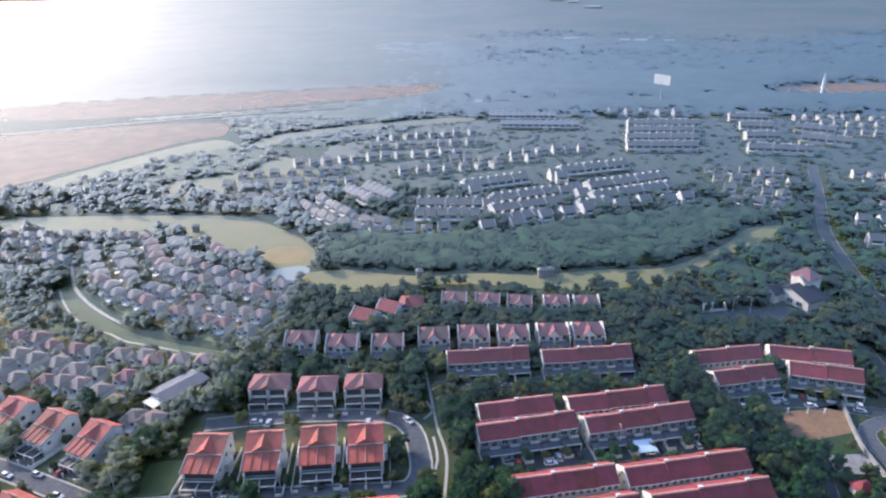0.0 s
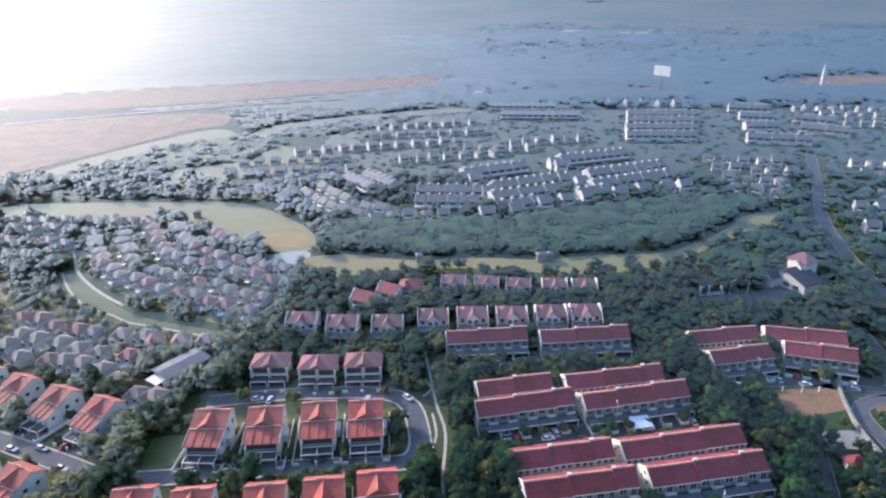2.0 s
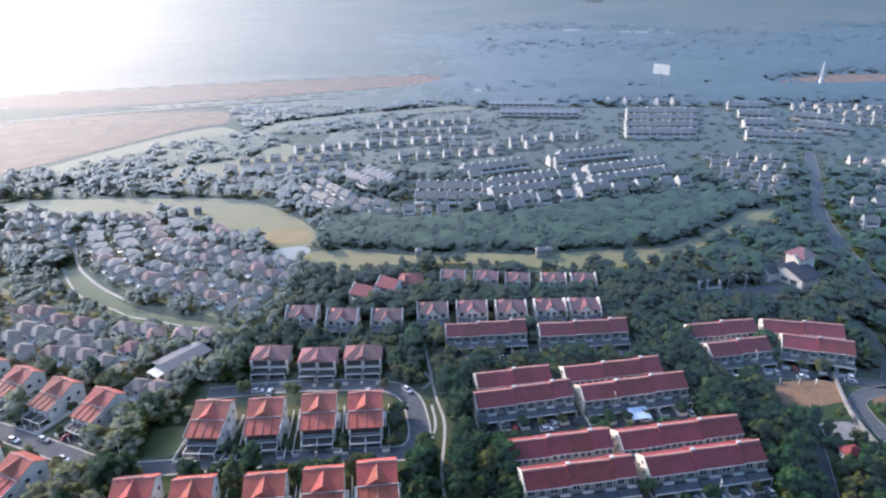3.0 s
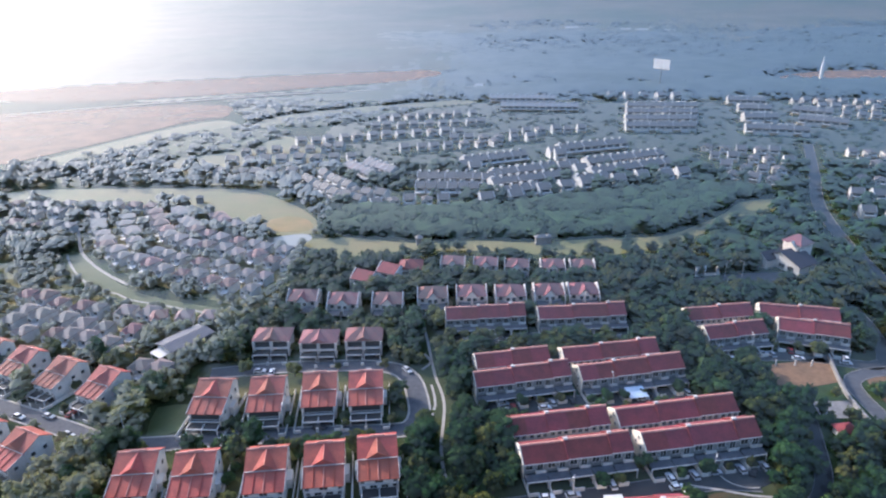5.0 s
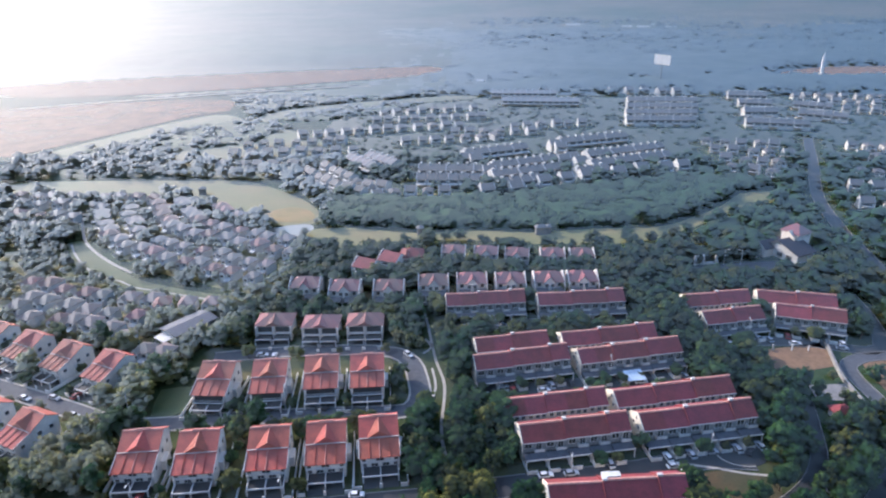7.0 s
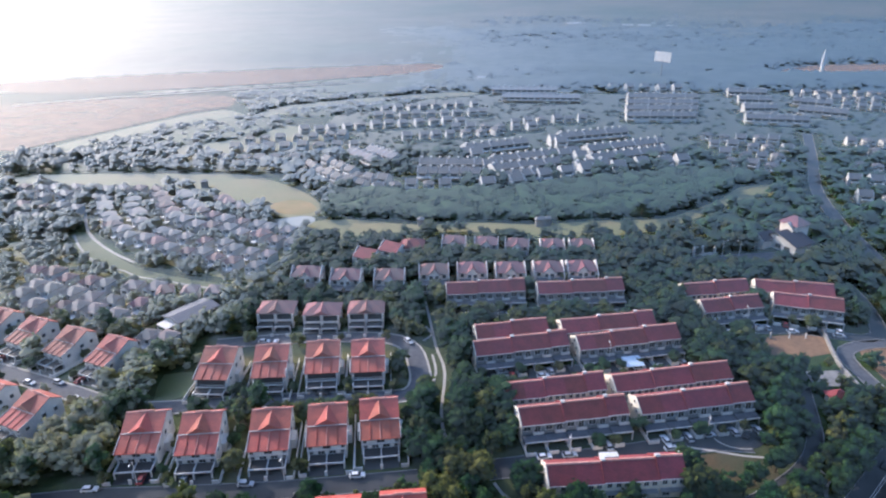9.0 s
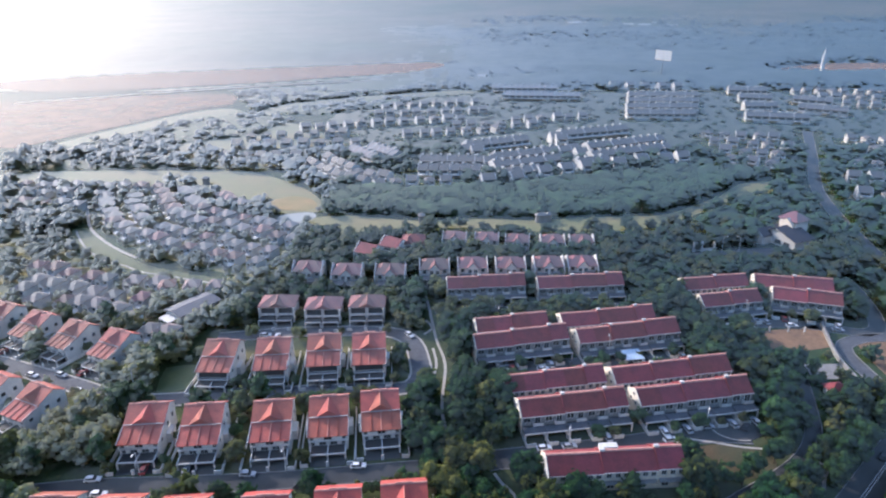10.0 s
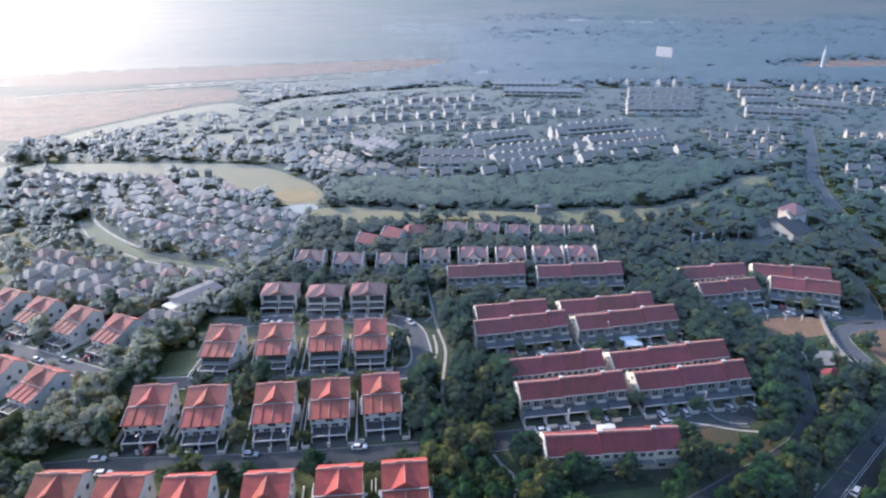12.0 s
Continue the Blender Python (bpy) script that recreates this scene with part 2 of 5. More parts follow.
def smooth(line, step=4.0):
    """A Catmull-Rom line through the points."""
    out = []
    for i in range(len(line) - 1):
        p = [Vector(line[min(max(j, 0), len(line) - 1)]) for j in (i - 1, i, i + 1, i + 2)]
        n = max(2, int((p[2] - p[1]).length / step))
        for k in range(n):
            t = k / n
            out.append(tuple(0.5 * (2 * p[1] + (p[2] - p[0]) * t + (2 * p[0] - 5 * p[1] + 4 * p[2] - p[3]) * t * t +
                                    (3 * p[1] - p[0] - 3 * p[2] + p[3]) * t ** 3)))
    return out + [tuple(line[-1])]


def strip(line, half, z0, z1, shift=0.0):
    """A ribbon along a line."""
    a, b = offset(line, shift + half), offset(line, shift - half)
    s, n = Shape(), len(line)
    s.add([(x, y, z1) for x, y in a] + [(x, y, z1) for x, y in b] + [(x, y, z0) for x, y in a] + [(x, y, z0) for x, y in b],
          [(i, n + i, n + i + 1, i + 1) for i in range(n - 1)] + [(i, i + 1, 2 * n + i + 1, 2 * n + i) for i in range(n - 1)] +
          [(n + i, 3 * n + i, 3 * n + i + 1, n + i + 1) for i in range(n - 1)] + [(0, 2 * n, 3 * n, n), (n - 1, 2 * n - 1, 4 * n - 1, 3 * n - 1)])
    return s


# ---- plan: what is taken, so that trees keep off it ----
GX0, GY0, CELL = -520, 40, 2.0
taken = np.zeros((620, 620), dtype=np.int8)       # rows: y, columns: x


def take(poly, code=1):
    xs, ys = [p[0] for p in poly], [p[1] for p in poly]
    i0, i1 = int((min(xs) - GX0) / CELL), int((max(xs) - GX0) / CELL) + 1
    j0, j1 = int((min(ys) - GY0) / CELL), int((max(ys) - GY0) / CELL) + 1
    i0, j0, i1, j1 = max(i0, 0), max(j0, 0), min(i1, 620), min(j1, 620)
    if i1 <= i0 or j1 <= j0:
        return
    X, Y = np.meshgrid(GX0 + CELL * (np.arange(i0, i1) + 0.5), GY0 + CELL * (np.arange(j0, j1) + 0.5))
    inside = np.zeros(X.shape, bool)
    for (x0, y0), (x1, y1) in zip(poly, poly[1:] + poly[:1]):
        if y0 != y1:
            inside ^= ((Y < y0) != (Y < y1)) & (X < x0 + (Y - y0) / (y1 - y0) * (x1 - x0))
    taken[j0:j1, i0:i1][inside] = code


def take_box(x, y, yaw, x0, x1, y0, y1, code=1):
    c, s = math.cos(radians(yaw)), math.sin(radians(yaw))
    take([(x + a * c - b * s, y + a * s + b * c) for a, b in ((x0, y0), (x1, y0), (x1, y1), (x0, y1))], code)


def take_line(line, half, code=1):
    take(offset(line, half) + offset(line, -half)[::-1], code)


def code_at(x, y):
    i, j = int((x - GX0) / CELL), int((y - GY0) / CELL)
    return int(taken[j, i]) if 0 <= i < 620 and 0 <= j < 620 else 0


# ---- ground ----
def rise(x, y):
    """Far hills; the ground near by is level."""
    h = 0.0
    for cx, cy, rx, ry, top in ((-150, 2900, 700, 420, 46), (520, 2500, 600, 300, 30), (1300, 2100, 700, 260, 26), (-1500, 3300, 900, 400, 40), (2300, 3300, 1200, 500, 60)):
        h += top * math.exp(-((x - cx) / rx) ** 2 - ((y - cy) / ry) ** 2)
    return h + max(0.0, min(1.0, (y - 1000) / 500)) * 5 * noise.noise((x / 260, y / 200, 0))


gx = [i * 70 for i in range(-64, 65)]
gy = [-600, -200, 100, 500, 900] + [1000 + 50 * i for i in range(78)]
g = Shape()
g.add([(x, y, rise(x, y)) for y in gy for x in gx],
      [(j * len(gx) + i, j * len(gx) + i + 1, (j + 1) * len(gx) + i + 1, (j + 1) * len(gx) + i) for j in range(len(gy) - 1) for i in range(len(gx) - 1)])
ground = single("ground", g, M_GROUND, "green scrub and rough ground between the houses", "ground", "structure")


def patch(name, pts, mat, label, category, z=0.05, code=2, round_off=True):
    if round_off:
        ring = smooth(list(pts) + [pts[0]], 8)[:-1]
    else:
        ring = list(pts)
    take(ring, code)
    return single(name, Shape().hull([(x, y, -0.3) for x, y in ring], [(x, y, z) for x, y in ring]), mat, label, category, "structure")


patch("fairway", [(-330, 408), (-293, 419), (-202, 422), (-151, 419), (-109, 387), (-88, 356), (-87, 341), (-102, 335), (-120, 343), (-142, 360), (-168, 373), (-178, 390), (-209, 387), (-330, 384)],
      M_LAWN, "wide yellow-green golf fairway between the estates", "fairway")
patch("fairway", [(-94, 329), (-72, 334), (-59, 332), (-28, 326), (5, 330), (37, 328), (68, 334), (105, 338), (132, 358), (150, 374), (169, 397), (194, 402), (185, 383), (157, 365), (136, 349), (111, 328), (91, 317),
                  (64, 310), (36, 311), (5, 316), (-33, 315), (-50, 311), (-66, 304), (-80, 312)], M_LAWN, "narrow green golf fairway before the dark woodland", "fairway", 0.06)
patch("bunker", [(-124, 354), (-110, 368), (-96, 362), (-90, 348), (-98, 341), (-114, 345)], M_STRAW, "dry straw-brown hollow in the fairway grass", "fairway", 0.12)
patch("pond", [(-113, 332), (-98, 338), (-90, 338), (-87, 331), (-92, 320), (-96, 311), (-104, 318)], M_WATER, "still pale grey pond beside the fairway", "water", 0.10)
patch("field", [(-359, 483), (-337, 522), (-312, 566), (-275, 639), (-247, 663), (-277, 723), (-408, 699), (-560, 640), (-520, 520)], M_EARTH, "bare red earth field cleared for building", "field", 0.2)
patch("field", [(-184, 842), (-55, 906), (-59, 978), (-176, 952), (-420, 880), (-600, 800), (-480, 740), (-300, 790)], M_EARTH, "bare pinkish earth field beside the highway", "field", 0.2)
far_field = Shape()
far_field.add([(205 + 20 * i + j * 9, 1559 + 27 * j, rise(205 + 20 * i + j * 9, 1559 + 27 * j) + 2.5) for j in range(11) for i in range(11)],
              [(j * 11 + i, j * 11 + i + 1, j * 11 + i + 12, j * 11 + i + 11) for j in range(10) for i in range(10)])
single("field", far_field, M_EARTH, "far strip of bare red earth", "field", "structure")
patch("field", [(364, 873), (560, 878), (640, 954), (467, 949)], M_EARTH, "bare earth strip behind the far estate", "field", 0.3)
patch("meadow", [(-206, 594), (-133, 672), (-2, 724), (-21, 745), (-138, 699), (-200, 650)], M_LAWN, "pale green meadow behind the far houses", "field", 0.2)
# Estate grass, laid wide and pale to stand in for haze on the left.
patch("estate_grass", [(-228, 352), (-200, 316), (-176, 290), (-140, 268), (-84, 250), (-82, 300), (-112, 325), (-130, 345), (-172, 368), (-185, 384), (-320, 382), (-330, 330), (-255, 325)], M_LAWN,
      "dry grass between the houses of the curved estate", "grass", 0.03, 0)
patch("estate_grass", [(-290, 318), (-216, 300), (-190, 272), (-150, 250), (-125, 240), (-120, 226), (-140, 206), (-215, 222), (-300, 250)], M_LAWN,
      "dry grass between the houses of the lower estate", "grass", 0.03, 0)
# Added pale ground that brightens the tree belt here in place of haze.
patch("meadow", [(-345, 425), (-210, 432), (-125, 430), (-118, 470), (-130, 545), (-200, 600), (-255, 640), (-330, 510)], M_LAWN, "pale grass sheet added behind the fairway to brighten hazy trees", "field", 0.03, 0)
patch("verge", [(-214, 308), (-204, 292), (-190, 277), (-172, 264), (-152, 252), (-120, 244), (-92, 237), (-84, 243), (-118, 251), (-150, 262), (-170, 276), (-190, 294), (-206, 312)], M_TURF,
      "mown grass verge below the curved path", "grass", 0.05)
patch("playing_field", [(109.0, 207.3), (134.0, 213.6), (134.0, 197.9), (113.4, 191.5), (106.9, 197.9)], M_EARTH, "fenced red earth playing field", "field", 0.06, round_off=False)
take([(102.9, 195.9), (111.4, 184.5), (135.0, 192.9), (134.0, 197.9), (113.4, 191.5)], 2)
patch("lawn", [(64, 138), (76, 141), (88, 136), (82, 127), (68, 127)], M_DRY, "sunlit brown lawn beside the terrace end", "grass", 0.05)
patch("lawn", [(28, 110), (60, 116), (64, 104), (40, 96), (26, 100)], M_TURF, "green lawn below the terrace, darkened for shade", "grass", 0.05)
patch("lawn", [(-106, 176), (-94, 178), (-93, 164), (-103, 161)], M_TURF, "garden lawn beside the corner house", "grass", 0.05)
patch("pavement", [(117, 185), (131, 186), (127, 176), (116, 176)], M_CONCRETE, "pale concrete yard", "pavement", 0.05, 1, False)
patch("field", [(142.4, 199.3), (150.5, 202.1), (162.0, 202.5), (144.2, 170.5), (141.6, 185.0), (141.5, 192.3)], M_EARTH, "bare brown earth inside the bend of the lane", "field", 0.05)


def road(line, half, label, kerb=0.14, mat=None, name="road", category="road", z=0.06):
    line = smooth(line)
    take_line(line, half + 0.8)
    single(name, strip(line, half, -0.2, z), mat or M_ASPHALT, label, category, "structure")
    if kerb:
        for side in (1, -1):
            single("kerb", strip(line, kerb, -0.2, z + 0.12, side * (half + kerb)), M_PALE if kerb > 0.2 else M_CONCRETE, "pale concrete kerb along the road", "kerb", "structure")


road([(-95, 197), (-75, 201), (-59, 203), (-38, 204), (-27, 202), (-21, 196), (-18, 187), (-16, 175), (-18, 168), (-24, 165.5), (-43, 164), (-71, 161), (-101, 156.5), (-114, 157), (-132, 164), (-153, 172), (-175, 180)], 3.2,
     "grey asphalt estate road looping round the houses", 0.36, M_SLAB)
road([(-124, 112), (-104, 116), (-81, 118), (-51, 121), (-13, 127)], 3.4, "shaded asphalt street before the front gardens")
road([(6, 131), (21, 134), (46, 139), (69, 145), (84, 145)], 4.0, "shaded asphalt street before the terrace")
road([(0, 176), (35, 182), (78, 189)], 3.8, "shaded asphalt street between the terraces")
road([(-14, 222), (20, 226), (66, 230)], 3.4, "shaded asphalt street between the terraces")
road([(90, 212), (125, 214), (150, 208), (158, 216), (163, 236), (165, 256)], 2.8, "asphalt road curving round the terrace end")
road([(112, 176), (108, 161), (103, 146), (93, 133), (72, 118), (54, 106)], 2.2, "narrow asphalt lane among the trees")
road([(163.9, 206.1), (154.0, 204.8), (144.9, 203.2), (137.8, 199.2), (135.4, 193.3), (135.6, 183.3), (136.7, 171.9), (137.8, 159.1)], 2.6, "worn grey lane bending round bare earth", 0.14, M_SLAB)
road([(165, 178), (148, 163), (129, 145), (110, 126), (96, 112), (70, 86)], 4.6, "wide asphalt highway beside the trees")
road([(275, 545), (242, 461), (214, 392), (201, 338), (196, 304), (190, 262)], 3.4, "long grey road through the trees")
road([(-480, 669), (-386, 715), (-220, 788), (-91, 819), (46, 840), (300, 850)], 4.5, "far pale highway", False, M_SLAB, z=0.4)
for line, half in (([(-22, 250), (-19, 237), (-16, 221), (-12, 198), (-8, 181), (-8, 157), (-6, 144), (-3, 138)], 0.8), ([(8, 126), (10, 122), (13, 118), (14, 113), (12, 107)], 0.7),
                   ([(-212, 308), (-202, 294), (-189, 279), (-174, 267), (-162, 262), (-153, 256), (-139, 252), (-119, 246), (-92, 239), (-83, 240)], 0.9),
                   ([(-226, 345), (-207, 313), (-192, 296), (-176, 282), (-162, 272)], 1.3), ([(-17, 213), (-14, 207), (-17, 202)], 0.8), ([(-13, 192), (-11, 180), (-13, 168)], 0.7)):
    road(line, half * 0.62, "pale concrete footpath winding through the green", False, M_PALE, "footpath", "footpath", 0.08)


# ---- houses ----
def window(parent, x0, x1, z0, z1, y, side=-1, name="window"):
    """A framed window in a wall that faces along y (side -1: towards the front)."""
    f, p = 0.10, 0.06
    s = Shape()
    for a, b, c, d in ((x0 - f, x1 + f, z0 - f, z0), (x0 - f, x1 + f, z1, z1 + f), (x0 - f, x0, z0, z1), (x1, x1 + f, z0, z1), ((x0 + x1) / 2 - 0.04, (x0 + x1) / 2 + 0.04, z0, z1)):
        s.box(a, b, min(y, y + side * 0.12), max(y, y + side * 0.12), c, d)
    w = part(name, s, M_TRIM, parent)
    part("pane", Shape().box(x0, x1, min(y + side * 0.01, y + side * 0.05), max(y + side * 0.01, y + side * 0.05), z0, z1), M_GLASS, w, "dark window pane")
    return w


def side_window(parent, y0, y1, z0, z1, x, side=1):
    f = 0.1
    s = Shape()
    for a, b, c, d in ((y0 - f, y1 + f, z0 - f, z0), (y0 - f, y1 + f, z1, z1 + f), (y0 - f, y0, z0, z1), (y1, y1 + f, z0, z1)):
        s.box(min(x, x + side * 0.12), max(x, x + side * 0.12), a, b, c, d)
    w = part("window", s, M_TRIM, parent)
    part("pane", Shape().box(min(x + side * 0.01, x + side * 0.05), max(x + side * 0.01, x + side * 0.05), y0, y1, z0, z1), M_GLASS, w, "dark window pane")


def gable_roof(w, y0, y1, z0, z1, hang=0.45, t=0.2, ridge=0.0):
    """Two tiled slopes over a wall from y0 to y1 with the ridge along x."""
    s = Shape()
    for y, sg in ((y0, -1), (y1, 1)):
        dy = y - ridge
        ex = 1 + hang / abs(dy)
        ey, ez = ridge + dy * ex, z1 - (z1 - z0) * ex
        pts = [(-w / 2, ridge, z1), (w / 2, ridge, z1), (w / 2, ey, ez), (-w / 2, ey, ez)]
        s.slab(pts if sg > 0 else pts[::-1], t)
    return s


def hip_roof(x0, x1, y0, y1, z0, z1, hang=0.6):
    x0, x1, y0, y1 = x0 - hang, x1 + hang, y0 - hang, y1 + hang
    s, m, i = Shape(), (y0 + y1) / 2, min((y1 - y0) / 2, (x1 - x0) * 0.42)
    a, b = (x0 + i, m, z1), (x1 - i, m, z1)
    c = [(x0, y0, z0), (x1, y0, z0), (x1, y1, z0), (x0, y1, z0)]
    d = [(x, y, z - 0.25) for x, y, z in c]
    s.add([*c, a, b, *d], [(0, 1, 5, 4), (1, 2, 5), (2, 3, 4, 5), (3, 0, 4), (0, 6, 7, 1), (1, 7, 8, 2), (2, 8, 9, 3), (3, 9, 6, 0), (6, 9, 8, 7)])
    return s


TW, TD = 6.7, 4.8      # terrace house: width, half depth


def terraced_house(wall, roof, label, group, rear=False, fin=True, upstand=False):
    h = thing("terraced_house", label, "house", group)
    part("wall", Shape().profile(-TW / 2, TW / 2, [(-TD, 0), (TD, 0), (TD, 6.0), (0, 8.6), (-TD, 6.0)]), wall, h)
    part("roof", gable_roof(TW - 0.02, -TD, TD, 6.15, 8.9), roof, h, "red clay tile roof" if roof == M_ROOF else "grey tile roof")
    part("ridge_cap", Shape().profile(-TW / 2, TW / 2, [(-0.42, 8.74), (0.42, 8.74), (0.24, 9.12), (-0.24, 9.12)]), M_CAP, h)
    if upstand:
        part("fire_wall", Shape().profile(-TW / 2 - 0.1, -TW / 2 + 0.12, [(-TD - 0.4, 5.8), (-TD - 0.4, 6.0), (-0.3, 9.0), (0.3, 9.0), (TD + 0.4, 6.0), (TD + 0.4, 5.8), (0, 8.6)]), roof, h, "low fire wall above the tiles")
        part("ridge_upstand", Shape().box(-TW / 2 - 0.15, -TW / 2 + 1.1, -0.42, 0.42, 8.8, 9.35), M_TRIM, h, "white upstand on the ridge")
    if fin:
        part("end_wall", Shape().profile(-TW / 2 - 0.16, -TW / 2 + 0.12, [(-TD - 0.3, 0), (TD + 0.3, 0), (TD + 0.3, 6.15), (0, 9.08), (-TD - 0.3, 6.15)]), M_CREAM, h, "cream gable end wall")
        for y, z in ((-2.2, 4.2), (1.2, 4.2), (-0.5, 6.6), (-2.2, 1.2)):
            side_window(h, y, y + 1.0, z, z + 1.1, -TW / 2 - 0.16, -1)
    else:
        part("roof_rib", Shape().profile(-TW / 2 - 0.05, -TW / 2 + 0.05, [(-TD - 0.45, 5.75), (TD + 0.45, 5.75), (TD + 0.45, 5.93), (0, 8.97), (-TD - 0.45, 5.93)]), roof, h)
    if rear:
        for x in (-2.0, 0.2, 2.2):
            window(h, x - 0.55, x + 0.55, 4.1, 5.3, -TD)
        part("gutter", Shape().box(-TW / 2, TW / 2, -TD - 0.62, -TD - 0.45, 5.72, 5.9), M_TRIM, h)
        part("rear_awning", Shape().slab([(-TW / 2 + 0.3, -TD - 1.3, 2.7), (TW / 2 - 0.3, -TD - 1.3, 2.7), (TW / 2 - 0.3, -TD, 3.0), (-TW / 2 + 0.3, -TD, 3.0)], 0.12), M_CONCRETE, h)
        window(h, -2.2, -0.6, 0.8, 2.2, -TD)
    else:
        window(h, -2.6, -0.5, 3.7, 5.3, -TD)
        window(h, 0.9, 2.5, 3.2, 5.3, -TD, name="balcony_door")
        part("gutter", Shape().box(-TW / 2, TW / 2, -TD - 0.62, -TD - 0.45, 5.72, 5.9), M_TRIM, h)
        part("balcony", Shape().box(0.2, 3.2, -TD - 1.3, -TD, 2.75, 2.95).box(0.2, 3.2, -TD - 1.3, -TD - 1.18, 2.95, 3.9).box(0.2, 0.32, -TD - 1.3, -TD, 2.95, 3.9), M_TRIM, h, "white rendered balcony")
        part("carport_roof", Shape().slab([(-TW / 2 + 0.1, -TD - 4.2, 2.75), (TW / 2 - 0.1, -TD - 4.2, 2.75), (TW / 2 - 0.1, -TD - 1.3, 3.0), (-TW / 2 + 0.1, -TD - 1.3, 3.0)], 0.16), M_SLAB, h, "dark grey carport slab")
        part("carport_beam", Shape().box(-TW / 2 + 0.1, TW / 2 - 0.1, -TD - 4.4, -TD - 4.2, 2.5, 2.85), M_TRIM, h, "white beam")
        for x in (-TW / 2 + 0.3, TW / 2 - 0.3):
            part("post", Shape().box(x - 0.15, x + 0.15, -TD - 4.38, -TD - 4.1, 0, 2.5), M_TRIM, h)
        part("sliding_door", Shape().box(-2.5, 1.2, -TD - 0.05, -TD - 0.01, 0.1, 2.3), M_GLASS, h, "dark glass door")
        part("garden_wall", Shape().box(-TW / 2, -0.4, -TD - 7.0, -TD - 6.8, 0, 1.3).box(-TW / 2 - 0.09, -TW / 2 + 0.09, -TD - 7.0, -TD - 0.02, 0, 1.4), M_WALL, h, "low white garden wall")
    return h


HW = 5.5               # semi-detached pair: half width of the main house


def semi_detached(wall, roof, label, group, recess=False):
    h = thing("semi_detached_house", label, "house", group)
    f = HW + 0.4
    part("wall", Shape().profile(-HW, HW, [(-6.2, 0), (4.2, 0), (4.2, 7.6), (0, 9.9), (-6.2, 7.55)]), wall, h)
    part("front_wall", Shape().profile(-f + 0.3, f - 0.3, [(-12.6, 0), (-6.25, 0), (-6.25, 6.95), (-12.6, 5.45)]), wall, h)
    part("roof", gable_roof(2 * HW + 0.7, -6.2, 4.2, 7.75, 10.2, 0.5), roof, h, "clay tile main roof")
    part("gable_roof", Shape().add([(0, 0.3, 10.34), (-3.6, -6.8, 7.55), (0, -6.8, 9.7), (3.6, -6.8, 7.55), (0, -6.2, 7.2)],
                                   [(0, 1, 2), (0, 2, 3), (1, 4, 2), (2, 4, 3), (0, 4, 1), (0, 3, 4)]), roof, h, "clay tile cross gable")
    part("lower_roof", Shape().slab([(-f, -13.4, 5.5), (f, -13.4, 5.5), (f, -6.3, 7.35), (-f, -6.3, 7.35)], 0.2), roof, h, "lower clay tile roof")
    for a, b, up in ((-HW - 0.35, -2.2, 0.0), (-2.2, 2.2, 0.32), (2.2, HW + 0.35, 0.0)):
        part("ridge_cap", Shape().profile(a, b, [(-0.3, 10.12), (0.3, 10.12), (0.16, 10.36 + up), (-0.16, 10.36 + up)]), M_CAP, h)
    part("gable_cap", Shape().hull([(-0.14, 0, 10.12), (0.14, 0, 10.12), (0, 0, 10.34)], [(-0.14, -6.9, 9.6), (0.14, -6.9, 9.6), (0, -6.9, 9.88)]), M_CAP, h)
    part("gutter", Shape().box(-HW - 0.35, HW + 0.35, -6.95, -6.75, 7.5, 7.66), M_TRIM, h, "white gutter board")
    for x, m in ((-f, M_TRIM), (-2.9, roof), (0.0, M_CAP), (2.9, roof), (f, M_TRIM)):
        part("roof_rib", Shape().hull([(x - 0.12, -13.45, 5.5), (x + 0.12, -13.45, 5.5), (x + 0.06, -13.45, 5.72), (x - 0.06, -13.45, 5.72)],
                                      [(x - 0.12, -7.02, 7.16), (x + 0.12, -7.02, 7.16), (x + 0.06, -7.02, 7.4), (x - 0.06, -7.02, 7.4)]), m, h)
    if recess:
        # Dark sheet on the wall in place of a deep balcony's shade.
        part("balcony_recess", Shape().box(-4.7, 4.7, -12.68, -12.61, 3.0, 5.0), M_DARK, h, "dark sheet for the shade inside the balcony")
        part("balcony_beam", Shape().box(-5.2, 5.2, -14.0, -13.7, 2.6, 2.95), M_TRIM, h, "white balcony beam")
        for sd in (-1, 1):
            part("balcony_side", Shape().box(sd * 5.05 - 0.15, sd * 5.05 + 0.15, -13.7, -12.62, 2.6, 4.2), M_TRIM, h, "white balcony side wall")
        part("balcony_floor", Shape().box(-4.9, 4.9, -13.7, -12.62, 2.55, 2.7), M_SLAB, h)
    else:
        for x, w in ((-4.6, 0.5), (0.0, 1.1), (4.6, 0.5)):
            window(h, x - w, x + w, 3.9, 5.1, -12.6)
        for x, w in ((-4.4, 0.5), (-1.6, 0.95), (1.6, 0.95), (4.4, 0.5)):
            window(h, x - w, x + w, 2.1, 3.3, -12.6)
        part("ledge", Shape().box(-f + 0.3, f - 0.3, -13.1, -12.62, 3.45, 3.7), M_TRIM, h, "white concrete ledge")
    for sd in (-1, 1):
        side_window(h, -4.2, -2.6, 4.4, 5.8, sd * HW, sd)
        side_window(h, 0.4, 1.8, 4.4, 5.8, sd * HW, sd)
        side_window(h, -10.6, -9.2, 3.6, 4.7, sd * (f - 0.3), sd)
        part("side_step", Shape().box(min(sd * HW, sd * (HW + 1.4)), max(sd * HW, sd * (HW + 1.4)), -6.0, -1.5, 0, 3.1), wall, h, "white side wing with a flat roof")
